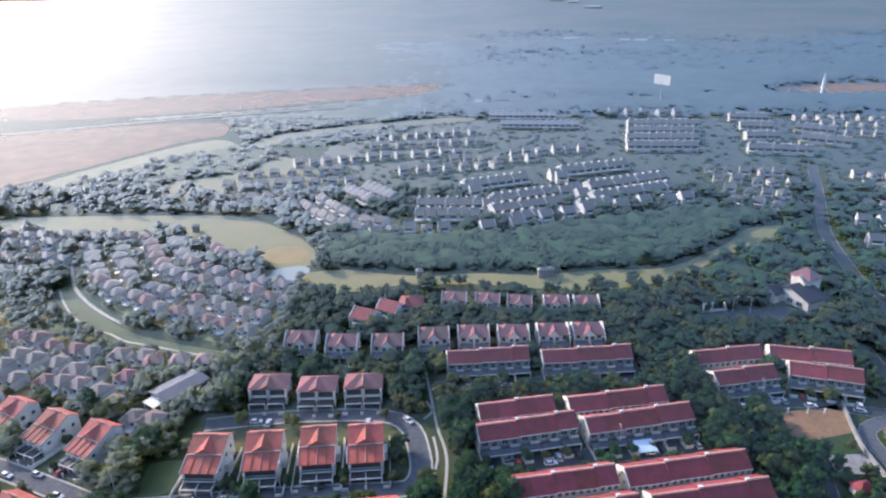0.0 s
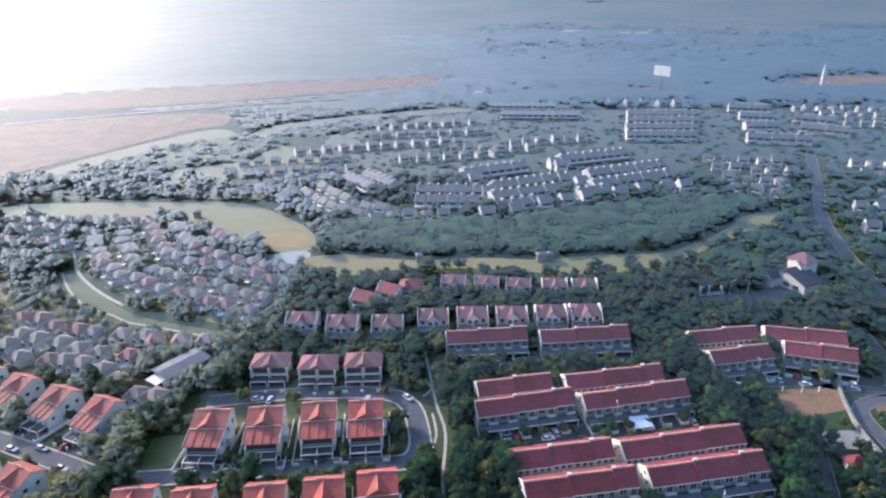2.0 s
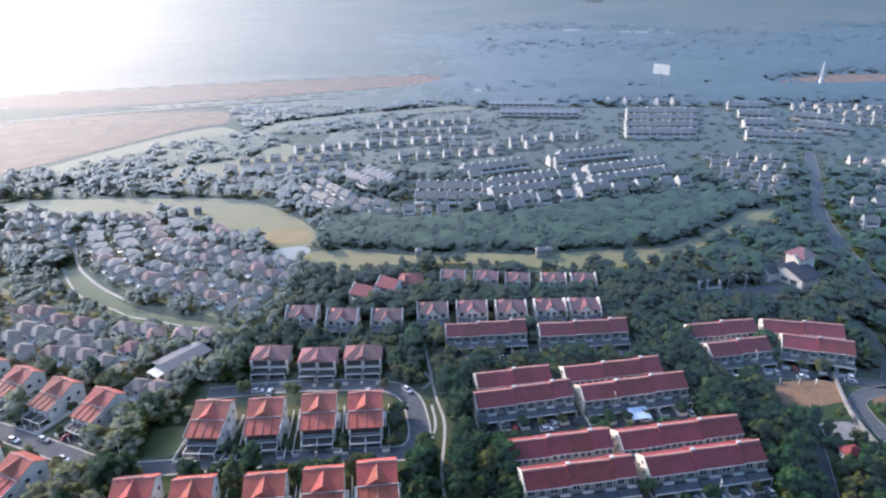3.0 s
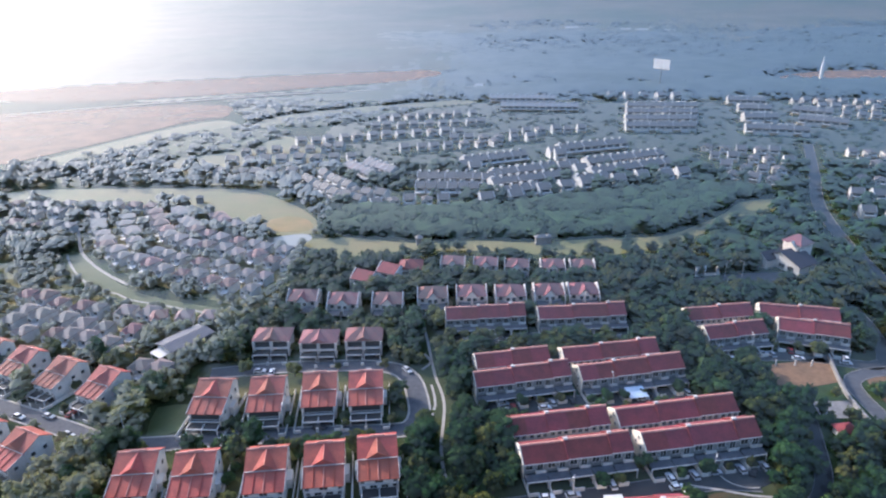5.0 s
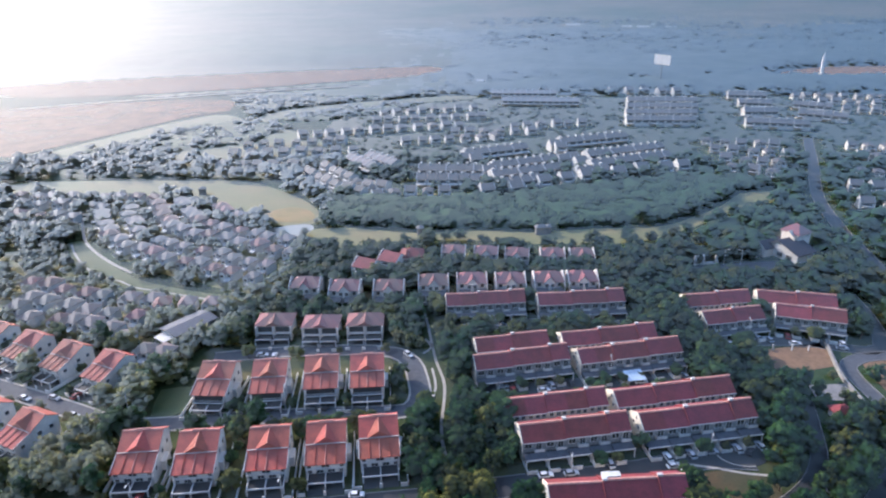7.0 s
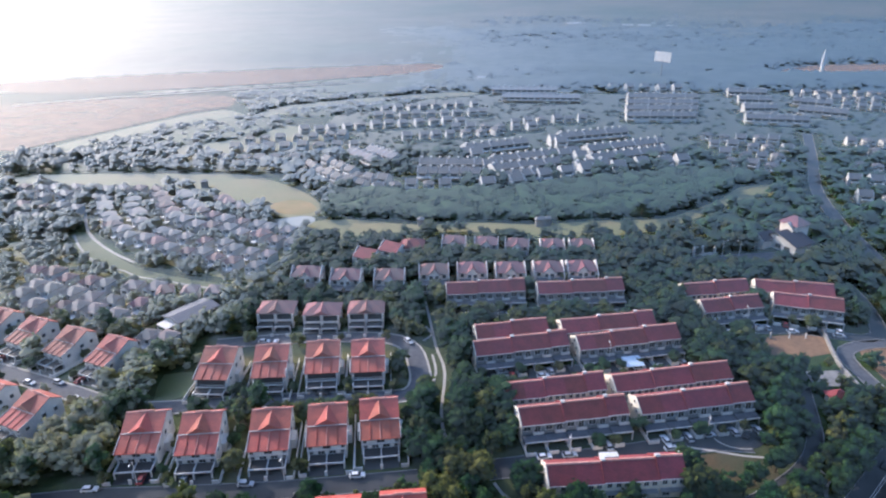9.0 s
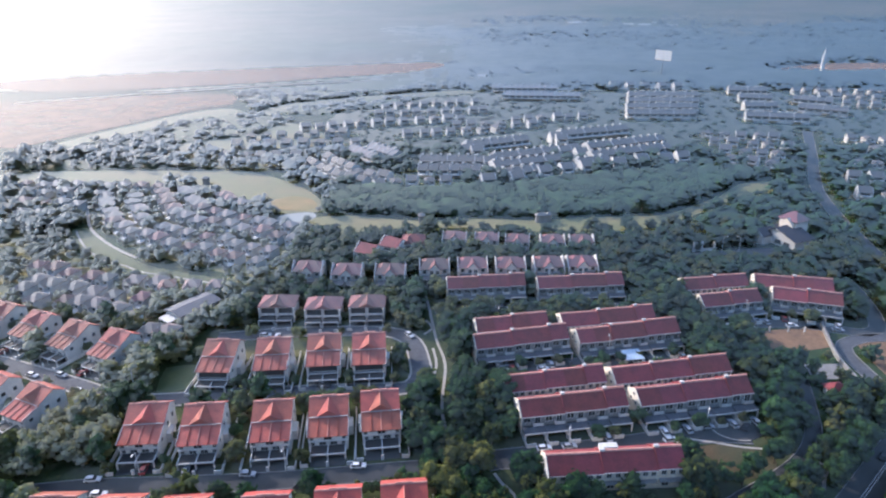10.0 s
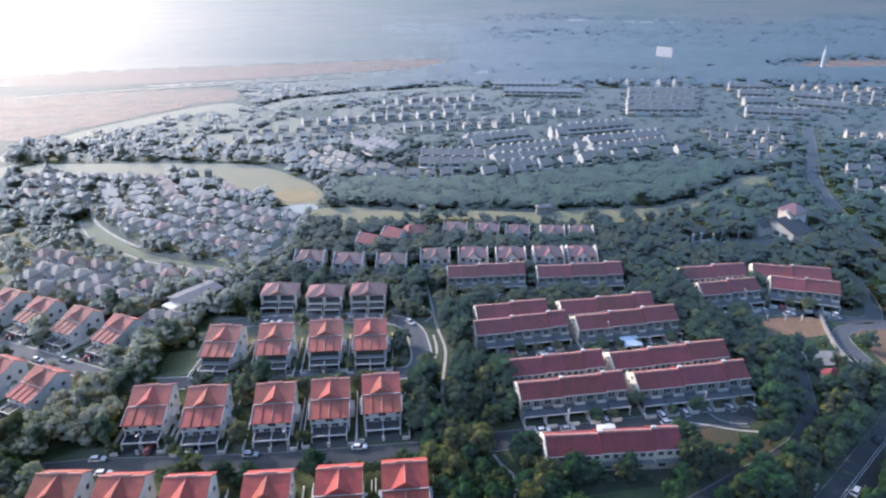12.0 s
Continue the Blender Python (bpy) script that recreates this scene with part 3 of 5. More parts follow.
        part("front_door", Shape().box(sd * 2.8 - 1.5, sd * 2.8 + 1.5, -12.66, -12.62, 0.1, 1.8), M_GLASS, h, "dark glazed doors")
    c = part("carport", Shape().box(-5.0, 5.0, -17.2, -16.9, 2.0, 2.4), M_TRIM, h, "white carport beams")
    for x in (-5.0, 0.0, 5.0):
        part("beam", Shape().box(x - 0.15, x + 0.15, -16.9, -12.7 if not recess else -14.0, 2.0, 2.35), M_TRIM, c)
        part("post", Shape().box(x - 0.2, x + 0.2, -17.2, -16.85, 0, 2.0), M_TRIM, c)
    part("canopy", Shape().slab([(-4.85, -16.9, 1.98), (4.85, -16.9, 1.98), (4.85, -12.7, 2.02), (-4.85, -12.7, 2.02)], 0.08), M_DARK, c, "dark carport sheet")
    part("driveway", Shape().box(-5.0, 5.0, -19.5, -12.7, -0.1, 0.05), M_ASPHALT, h, "dark grey drive")
    for sd in (-1, 1):
        part("garden_wall", Shape().box(sd * 7.6 - 0.1, sd * 7.6 + 0.1, -19.4, 5, 0, 1.4), wall, h)
    for a, b, top in ((-7.4, -5.4, 1.2), (5.4, 7.4, 1.2), (-0.4, 0.4, 1.7)):
        part("front_boundary_wall", Shape().box(a, b, -19.6, -19.3, 0, top), M_TRIM, h)
    return h


def hip_house(wall, roof, label, group, w=10.5, d=10.5):
    h = thing("house", label, "house", group)
    part("wall", Shape().box(-w / 2, w / 2, -d / 2, d / 2, 0, 5.8), wall, h)
    part("roof", hip_roof(-w / 2, w / 2, -d / 2, d / 2, 5.8, 8.6), roof, h)
    part("gable_roof", Shape().add([(-w * 0.24, 0, 8.55), (-w * 0.5 - 0.3, -d / 2 - 1.7, 5.9), (-w * 0.24, -d / 2 - 1.7, 7.8), (0.3, -d / 2 - 1.7, 5.9), (-w * 0.24, 0, 5.8)],
                                   [(0, 1, 2), (0, 2, 3), (1, 4, 3, 2), (0, 4, 1), (0, 3, 4)]), roof, h)
    part("front_bay", Shape().section(-d / 2 - 1.2, -d / 2 + 0.5, [(-w * 0.46, 0), (-0.3, 0), (-0.3, 5.75), (-w * 0.24, 7.2), (-w * 0.46, 5.75)]), M_TRIM, h, "white gabled bay")
    window(h, -w * 0.38, -w * 0.1, 3.4, 4.8, -d / 2 - 1.2)
    window(h, w * 0.12, w * 0.38, 3.4, 4.8, -d / 2)
    part("porch_roof", Shape().slab([(-0.2, -d / 2 - 4.5, 2.7), (w / 2, -d / 2 - 4.5, 2.7), (w / 2, -d / 2, 3.2), (-0.2, -d / 2, 3.2)], 0.18), M_CONCRETE, h)
    for x in (0.0, w / 2 - 0.3):
        part("post", Shape().box(x, x + 0.25, -d / 2 - 4.4, -d / 2 - 4.15, 0, 2.6), M_TRIM, h)
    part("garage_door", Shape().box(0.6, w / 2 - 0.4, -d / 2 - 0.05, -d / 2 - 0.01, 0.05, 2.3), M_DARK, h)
    return h


def balcony_pair(wall, roof, label, group):
    """A pair of houses with a hipped roof over two levels of balconies and carports between white frames; flat dark
    sheets stand for their depth.
    """
    h = thing("semi_detached_house", label, "house", group)
    part("wall", Shape().box(-6.8, 6.8, -5, 4.5, 0, 6.4), wall, h)
    part("roof", hip_roof(-6.8, 6.8, -5, 4.5, 6.4, 9.3, 0.5), roof, h)
    part("gable_roof", Shape().add([(0, 0.2, 9.35), (-3.2, -6.0, 6.5), (0, -6.0, 8.2), (3.2, -6.0, 6.5), (0, -5.2, 6.2)], [(0, 1, 2), (0, 2, 3), (1, 4, 2), (2, 4, 3), (0, 4, 1), (0, 3, 4)]), roof, h)
    part("ridge_cap", Shape().hull([(-0.14, 0.2, 9.3), (0.14, 0.2, 9.3), (0, 0.2, 9.5)], [(-0.14, -6.1, 8.1), (0.14, -6.1, 8.1), (0, -6.1, 8.35)]), M_CAP, h)
    for x in (-3.4, 3.4):
        # Sheets on the wall paint the shade of balcony and carport depths.
        part("balcony_recess", Shape().box(x - 2.7, x + 2.7, -5.07, -5.01, 3.5, 5.7), M_DARK, h, "dark sheet for the shade inside the balcony")
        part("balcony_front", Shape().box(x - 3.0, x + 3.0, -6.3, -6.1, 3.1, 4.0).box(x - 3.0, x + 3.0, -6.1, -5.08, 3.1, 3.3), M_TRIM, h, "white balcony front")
        part("carport_recess", Shape().box(x - 2.7, x + 2.7, -5.07, -5.01, 0.1, 2.7), M_DARK, h, "dark sheet for the shade inside the carport")
        c = part("carport", Shape().box(x - 3.1, x + 3.1, -9.6, -9.3, 2.3, 2.7), M_TRIM, h, "white carport beam")
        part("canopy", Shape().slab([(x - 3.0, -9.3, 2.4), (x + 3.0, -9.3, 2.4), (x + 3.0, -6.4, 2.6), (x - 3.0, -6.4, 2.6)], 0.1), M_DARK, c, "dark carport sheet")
        for e in (-3.0, 3.0):
            part("post", Shape().box(x + e - 0.16, x + e + 0.16, -9.6, -9.3, 0, 2.3), M_TRIM, c)
    for x in (-6.7, 0, 6.7):
        part("pier", Shape().box(x - 0.25, x + 0.25, -6.3, -5.08, 0, 6.2), M_TRIM, h, "white pier between the balconies")
    for a, b in ((-7.2, -5.2), (-0.6, 0.6), (5.2, 7.2)):
        part("front_boundary_wall", Shape().box(a, b, -13.0, -12.7, 0, 1.3), M_TRIM, h)
    part("driveway", Shape().box(-6.4, 6.4, -12.7, -5.1, -0.1, 0.05), M_ASPHALT, h, "dark grey drive")
    return h


def small_pair(wall, roof, label, group):
    """A pair of houses with a hipped roof, a gable over the middle and white fin walls at both ends."""
    h = thing("semi_detached_house", label, "house", group)
    part("wall", Shape().box(-7.6, 7.6, -4, 4, 0, 5.2), wall, h)
    part("roof", hip_roof(-7.6, 7.6, -4, 4, 5.2, 8.0, 0.5), roof, h)
    part("gable_roof", Shape().section(-5.2, 0.5, [(-3.4, 4.9), (0, 7.9), (3.4, 4.9), (3.4, 4.65), (0, 7.6), (-3.4, 4.65)]), roof, h)
    part("front_bay", Shape().section(-4.9, -3.5, [(-3.0, 0), (3.0, 0), (3.0, 4.8), (0, 7.3), (-3.0, 4.8)]), wall, h)
    for x in (-5.3, -1.5, 1.5, 5.3):
        plain_window(h, x - 0.9, x + 0.9, 3.1, 4.5, -4.9 if abs(x) < 3 else -4)
    for x in (-3.8, 3.8):
        part("porch", Shape().slab([(x - 3.0, -8.4, 2.4), (x + 3.0, -8.4, 2.4), (x + 3.0, -4.9, 2.8), (x - 3.0, -4.9, 2.8)], 0.2), M_SLAB, h, "grey porch slab")
    for x in (-4.0, 0.0, 4.0):
        part("pier", Shape().box(x - 0.18, x + 0.18, -8.5, -8.2, 0, 2.4), M_TRIM, h)
    part("boundary_wall", Shape().box(-7.2, -1.2, -11.2, -11.0, 0, 1.2).box(1.2, 7.2, -11.2, -11.0, 0, 1.2), M_TRIM, h, "low white boundary wall")
    for x in (-7.8, 7.8):
        part("fin_wall", Shape().profile(x - 0.2, x + 0.2, [(-6.2, 0), (4.2, 0), (4.2, 5.6), (0, 8.3), (-4.4, 5.6), (-6.2, 4.2)]), M_TRIM, h, "white fin wall")
    return h


def plain_window(parent, x0, x1, z0, z1, y):
    part("window", Shape().box(x0, x1, y - 0.06, y + 0.1, z0, z1), M_GLASS, parent, "dark window")


def cottage(wall, roof, label, group, w=7.6, d=8.6):
    h = thing("house", label, "house", group)
    part("wall", Shape().box(-w / 2, w / 2, -d / 2, d / 2, 0, 5.6), wall, h)
    part("roof", hip_roof(-w / 2, w / 2, -d / 2, d / 2, 5.6, 8.0, 0.5), roof, h)
    part("front_bay", Shape().section(-d / 2 - 1.6, -d / 2 + 1.5, [(-w * 0.46, 0), (0.2, 0), (0.2, 5.3), (-w * 0.22, 7.0), (-w * 0.46, 5.3)]), M_TRIM, h, "white gabled bay")
    part("bay_roof", Shape().section(-d / 2 - 1.9, 0, [(-w * 0.5, 5.25), (-w * 0.22, 7.25), (0.45, 5.25), (0.45, 5.05), (-w * 0.22, 7.05), (-w * 0.5, 5.05)]), roof, h)
    for x in (-w / 2, w / 2):
        part("fin_wall", Shape().profile(x - 0.16, x + 0.16, [(-d / 2 - 1.2, 0), (d / 2 + 0.3, 0), (d / 2 + 0.3, 5.2), (0, 6.0), (-d / 2 - 1.2, 4.6)]), M_TRIM, h, "white fin wall")
    plain_window(h, -w * 0.36, -w * 0.08, 3.2, 4.6, -d / 2 - 1.6)
    plain_window(h, w * 0.12, w * 0.4, 3.2, 4.6, -d / 2)
    part("porch", Shape().slab([(0.2, -d / 2 - 4, 2.6), (w / 2, -d / 2 - 4, 2.6), (w / 2, -d / 2, 3.0), (0.2, -d / 2, 3.0)], 0.2), M_TRIM, h, "white porch slab")
    return h


def small_terrace(wall, roof, label, group, w=6.5, d=5.5, fin=True, cap=False):
    h = thing("terraced_house", label, "house", group)
    part("wall", Shape().profile(-w / 2, w / 2, [(-d, 0), (d, 0), (d, 5.6), (0, 8.2), (-d, 5.6)]), wall, h)
    part("roof", gable_roof(w, -d, d, 5.75, 8.5), roof, h)
    if cap:
        part("ridge_cap", Shape().profile(-w / 2, w / 2, [(-0.6, 8.3), (0.6, 8.3), (0.5, 9.0), (-0.5, 9.0)]), M_TRIM, h, "white ridge parapet")
    if fin:
        part("party_wall", Shape().profile(-w / 2 - 0.22, -w / 2 + 0.22, [(-d - 0.5, 5.3), (d + 0.5, 5.3), (d + 0.5, 5.8), (0, 8.85), (-d - 0.5, 5.8)]), M_TRIM, h, "white party wall above the tiles")
    part("parapet", Shape().box(-w / 2 + 0.8, -w / 2 + 2.2, -1.2, 1.0, 7.6, 9.3), M_TRIM, h, "white chimney-like light well")
    plain_window(h, -2.2, 2.2, 3.3, 4.8, -d)
    if not cap:
        part("porch", Shape().box(-w / 2, w / 2, -d - 3.5, -d - 0.01, 2.6, 2.9), M_TRIM, h, "white porch slab")
    return h


def villa(wall, roof, label, group, w=9.0, d=9.0, end=None):
    h = thing("house", label, "house", group)
    part("wall", Shape().profile(-w / 2, w / 2, [(-d / 2, 0), (d / 2, 0), (d / 2, 5.7), (0, 8.4), (-d / 2, 5.7)]), wall, h)
    part("roof", gable_roof(w - 0.9, -d / 2, d / 2, 5.85, 8.7), roof, h)
    part("end_wall", Shape().profile(-w / 2 - 0.18, -w / 2 + 0.18, [(-d / 2 - 0.3, 0), (d / 2 + 0.3, 0), (d / 2 + 0.3, 3.6), (d * 0.22, 4.4), (d * 0.2, 7.9), (0, 9.0), (-d * 0.2, 7.9), (-d / 2 - 0.3, 5.2)]), end or M_TRIM, h, "tall gable wall")
    plain_window(h, -w * 0.3, w * 0.3, 3.2, 4.8, -d / 2)
    part("balcony", Shape().box(-w * 0.3, w * 0.4, -d / 2 - 2.2, -d / 2, 2.6, 3.5), M_TRIM, h)
    return h


rnd = random.Random(4)
STOCK = []


def stock(h):
    STOCK.append(h)
    return h


def stand(h, m, foot):
    x, y, yaw, z = m
    take_box(x, y, yaw, *foot)
    return copy_thing(h, at(x, y, yaw, z))


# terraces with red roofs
T_FRONT = stock(terraced_house(M_SHADEWALL, M_ROOF, "two-storey white terraced house with red tile roof and carport", "red-roofed terraces", False, False))
T_FRONT_END = stock(terraced_house(M_SHADEWALL, M_ROOF, "end terraced house with white gable wall and red tile roof", "red-roofed terraces"))
T_REAR_END = stock(terraced_house(M_CREAM, M_ROOF, "end terraced house with white gable wall seen from its back lane", "red-roofed terraces", True))
T_REAR = stock(terraced_house(M_CREAM, M_ROOF, "two-storey cream terraced house seen from its back lane", "red-roofed terraces", True, False))
T_STEP = {T_FRONT: stock(terraced_house(M_SHADEWALL, M_ROOF, "two-storey white terraced house with a stepped red roof", "red-roofed terraces", False, False, True)),
          T_REAR: stock(terraced_house(M_CREAM, M_ROOF, "cream terraced house with a stepped red roof", "red-roofed terraces", True, False, True))}


def terrace(x0, y0, x1, y1, kind, step=0.55):
    length = math.hypot(x1 - x0, y1 - y0)
    yaw = math.degrees(math.atan2(y1 - y0, x1 - x0))
    n = max(3, round(length / TW))
    for i in range(n):
        t = (i + 0.5) / n
        foot = (-TW / 2, TW / 2, -TD - (1.5 if kind is T_REAR else 7.2), TD + 1)
        one = (T_STEP[kind] if i % 2 == 0 else kind) if i else (T_REAR_END if kind is T_REAR else T_FRONT_END)
        h = stand(one, (x0 + (x1 - x0) * t, y0 + (y1 - y0) * t, yaw, 0), foot)
        s = length / n / TW
        h.scale = (s, 1, 1 + step / 9 * (i // 2))


for row in ((2.3, 198.6, 29.0, 204.1, T_REAR), (1.8, 186.8, 35.1, 194.3, T_FRONT), (34.1, 203.6, 69.4, 210.2, T_REAR), (38.4, 191.9, 75.6, 200.0, T_FRONT),
            (11.2, 161.0, 43.7, 167.3, T_REAR), (15.4, 148.4, 48.1, 154.7, T_FRONT), (46.4, 166.8, 85.5, 174.9, T_REAR), (51.8, 155.2, 87.8, 162.5, T_FRONT),
            (21.4, 123.5, 58.0, 127.3, T_REAR), (87.5, 236.0, 115.2, 240.3, T_REAR), (90.7, 221.2, 114.8, 226.1, T_FRONT), (119.2, 241.2, 148.7, 235.6, T_REAR),
            (122.2, 229.3, 146.4, 222.4, T_FRONT), (-9.6, 234.6, 23.0, 237.4, T_FRONT), (28.1, 236.0, 63.8, 239.2, T_FRONT)):
    terrace(*row)

# semi-detached pairs with orange and red roofs
S_ORANGE = stock(semi_detached(M_WALL, M_ORANGE, "white semi-detached pair with orange tile roof and carport", "orange-roofed pairs"))
SEMI_FOOT = (-7.8, 7.8, -20, 5.4)
for x, y, yaw in ((-94.5, 141.2, 7), (-77.7, 141.4, 8), (-57.7, 143.7, 8), (-41.5, 146.5, 8), (-26.6, 149.8, 9),
                  (-101, 102.2, 3), (-84.8, 102.0, 4), (-68.4, 102.5, 5), (-48.8, 104.3, 6), (-31.3, 107.1, 7), (-15.2, 109.8, 8)):
    stand(S_ORANGE, (x, y, yaw, 0), SEMI_FOOT)
for x, y, yaw in ((-125, 185, -22), (-143.5, 191, -22), (-162, 198, -22), (-180, 205, -22), (-198, 212, -22), (-133, 150, -22), (-151, 156, -22), (-169, 163, -22)):
    stand(S_ORANGE, (x, y, yaw, 0), (-7.6, 7.6, -17, 5.5)).scale = (0.88, 0.88, 0.95)
S_BACK = stock(semi_detached(M_WALL, M_ORANGE, "white semi-detached pair with orange roof and dark balconies", "orange-roofed pairs", True))
for x, y, yaw in ((-85, 178.6, 0), (-67.6, 180.4, 6), (-50.5, 183.5, 7), (-35, 184.8, 7)):
    stand(S_BACK, (x, y, yaw, 0), SEMI_FOOT)
S_DARK = stock(balcony_pair(M_WALL, M_ROOF_D, "white semi-detached pair with red hipped roof and deep dark balconies", "orange-roofed pairs"))
for x, y, yaw in ((-76, 216, 3), (-57.5, 215, 3), (-40.5, 217, 4)):
    stand(S_DARK, (x, y, yaw, 0), (-7.4, 7.4, -13, 5))

# smaller hipped houses behind
H_RED = stock(hip_house(M_WALL, M_ROOF, "white two-storey house with red hipped roof", "hipped houses"))
H_OLD = stock(cottage(M_WALL, M_ROOF_B, "white two-storey house with weathered brown hipped roof", "hipped houses"))
H_PINK = stock(cottage(M_WALL, M_ROOF_D, "white two-storey house with faded red hipped roof", "hipped houses"))
FOOT = (-6.5, 6.5, -10.5, 6.5)
for x, y, yaw in ((-28, 285, 2),):
    stand(H_RED, (x, y, yaw, 0), FOOT)
S_PAIR = stock(small_pair(M_WALL, M_ROOF_D, "white pair of houses with red hipped roof", "orange-roofed pairs"))
for x, y, yaw in ((-16, 255, 4), (1, 257, 3), (18, 257.5, 3), (35, 259, 3), (50, 260, 3), (-8, 292, -3), (8, 291, -4), (23, 289, -5), (40, 289, 0), (54, 289, 2), (-72, 251, 0), (-54, 248.5, 0), (-35, 249, 2)):
    stand(S_PAIR, (x, y, yaw, 0), (-8.0, 8.0, -13.0 if y < 280 else -10.0, 3)).scale = (0.84, 1.2, 1.1) if y < 280 else (0.74, 1.05, 0.95)
V_RED = stock(villa(M_WALL, M_ROOF, "white house with red roof and a tall white gable wall", "hipped houses", 11, 10))
for x, y, yaw in ((-48, 272, -25), (-37, 280, -28)):
    stand(V_RED, (x, y, yaw, 0), FOOT)


def along(line, gap, kinds, foot, turn=0.0, jitter=1.0, z=0.0):
    """Houses set along a line, facing its right-hand side, where nothing else stands."""
    if len(line) < 2:
        return
    line = smooth(line, 1.0)
    run = gap / 2
    for a, b in zip(line, line[1:]):
        d = math.hypot(b[0] - a[0], b[1] - a[1])
        run += d
        if run >= gap:
            run -= gap
            x, y = b[0] + rnd.uniform(-jitter, jitter), b[1] + rnd.uniform(-jitter, jitter)
            yaw = math.degrees(math.atan2(b[1] - a[1], b[0] - a[0])) + turn
            if code_at(x, y) == 0 and abs(x) < 0.66 * (y + 40) + 12:
                stand(rnd.choice(kinds), (x, y, yaw + rnd.uniform(-9, 9), z), foot).scale = [rnd.uniform(0.74, 0.92)] * 3


arc = [(-217, 352), (-200, 322), (-182, 301), (-160, 286), (-132, 275), (-108, 263), (-86, 258)]
SMALL = (-4.2, 4.2, -5.6, 4.2)
for k in range(7):
    line = offset(smooth(arc, 6), 2 + 13.5 * k + 3.0 * (k // 2))
    along([p for p in line if p[0] < -84 and p[1] < 374 and not (p[0] > -128 and p[1] > 316)][::3], 10.4, [H_OLD, H_OLD, H_PINK], SMALL, 0, 1.8)
for line in ([(-310, 380), (-240, 376), (-190, 374)], [(-310, 366), (-250, 362), (-212, 357)], [(-310, 350), (-250, 344), (-222, 340)], [(-300, 332), (-250, 326), (-232, 322)],
             [(-225, 262), (-190, 250), (-165, 242), (-130, 235)], [(-225, 248), (-190, 237), (-165, 229), (-134, 221)], [(-225, 234), (-190, 223), (-165, 217)], [(-270, 306), (-240, 288), (-218, 272)], [(-275, 284), (-240, 268), (-225, 258)],
             [(-228, 240), (-190, 230), (-165, 222), (-128, 206)], [(-134, 230), (-118, 236), (-98, 234)], [(-205, 196), (-180, 186), (-150, 175)], [(-128, 198), (-112, 196), (-104, 190)]):
    along(line, 10.8, [H_OLD, H_PINK, H_OLD], SMALL, 0, 1.8)

# grey-roofed estate beyond the fairway
M_T = stock(small_terrace(M_WALL, M_SLATE, "white terraced house with grey tile roof", "grey-roofed terraces"))
M_T0 = stock(small_terrace(M_WALL, M_SLATE, "white terraced house with grey tile roof", "grey-roofed terraces", fin=False))
M_TC = stock(small_terrace(M_WALL, M_SLATE, "white terraced house with grey roof and white ridge", "grey-roofed terraces", fin=False, cap=True))
M_P = stock(small_terrace(M_WALL, M_ROOF_B, "white terraced house with weathered pink-brown roof", "grey-roofed terraces"))
V_GREY = stock(villa(M_WALL, M_SLATE, "white house with grey roof and a tall pale gable wall", "grey-roofed houses", end=M_WALL))
V_LIGHT = stock(villa(M_WALL, M_SLATE, "white house with grey roof and a tall white gable wall", "grey-roofed houses"))
H_GREY = stock(cottage(M_WALL, M_SLATE, "white two-storey house with grey hipped roof", "grey-roofed houses", 8.6, 9))


def grey_row(x0, y0, x1, y1, kind):
    length = math.hypot(x1 - x0, y1 - y0)
    n = max(2, round(length / 6.5))
    for i in range(n):
        t = (i + 0.5) / n
        one = kind if i % 3 == 0 or kind is M_P else (M_TC if y0 > 560 else M_T0)
        stand(one, (x0 + (x1 - x0) * t, y0 + (y1 - y0) * t, math.degrees(math.atan2(y1 - y0, x1 - x0)), 0), (-3.3, 3.3, -9, 6.5))


for row in ((14, 442, 60, 463, M_T), (13, 421, 60, 441, M_T), (83, 472, 144, 499, M_T), (82, 447, 143, 474, M_T), (68, 513, 124, 534, M_T), (-6, 475, 41, 497, M_T), (-36, 436, 8, 435, M_T), (-36, 414, 6, 413, M_T),
            (-75, 473, -52, 448, M_P), (-88, 466, -66, 440, M_P), (18, 402, 44, 415, M_T), (70, 428, 92, 438, M_T),
            (157, 688, 226, 686, M_T), (150, 657, 218, 655, M_T), (143, 626, 208, 625, M_T), (137, 596, 198, 594, M_T), (268, 719, 305, 712, M_T), (264, 676, 294, 670, M_T), (253, 631, 283, 630, M_T), (239, 587, 289, 576, M_T),
            (314, 667, 344, 650, M_T), (300, 623, 336, 604, M_T), (20, 735, 90, 731, M_P), (30, 690, 108, 684, M_P)):
    grey_row(*row)
for x, y in ((10, 391), (28, 396), (47, 410), (62, 417), (76, 423), (99, 431), (116, 440), (133, 442), (146, 448), (12, 432), (16, 437), (66, 462), (72, 468), (77, 456), (64, 505), (68, 498), (-4, 466), (3, 462), (155, 755), (172, 750), (188, 748), (205, 745), (222, 745)):
    stand(V_LIGHT if y < 600 else V_GREY, (x, y, 14 + rnd.uniform(-6, 6), 0), (-5, 5, -7, 6))
along([(-116, 440), (-100, 418), (-84, 400), (-66, 388)], 10.5, [V_LIGHT], (-5, 5, -7, 6), 0)
along([(-104, 448), (-88, 428), (-74, 410), (-54, 398)], 10.5, [V_LIGHT, H_GREY], (-5, 5, -7, 6), 0)
along([(-64, 384), (-40, 390), (-10, 392)], 10.5, [V_LIGHT, H_GREY], (-5, 5, -7, 6), 0)
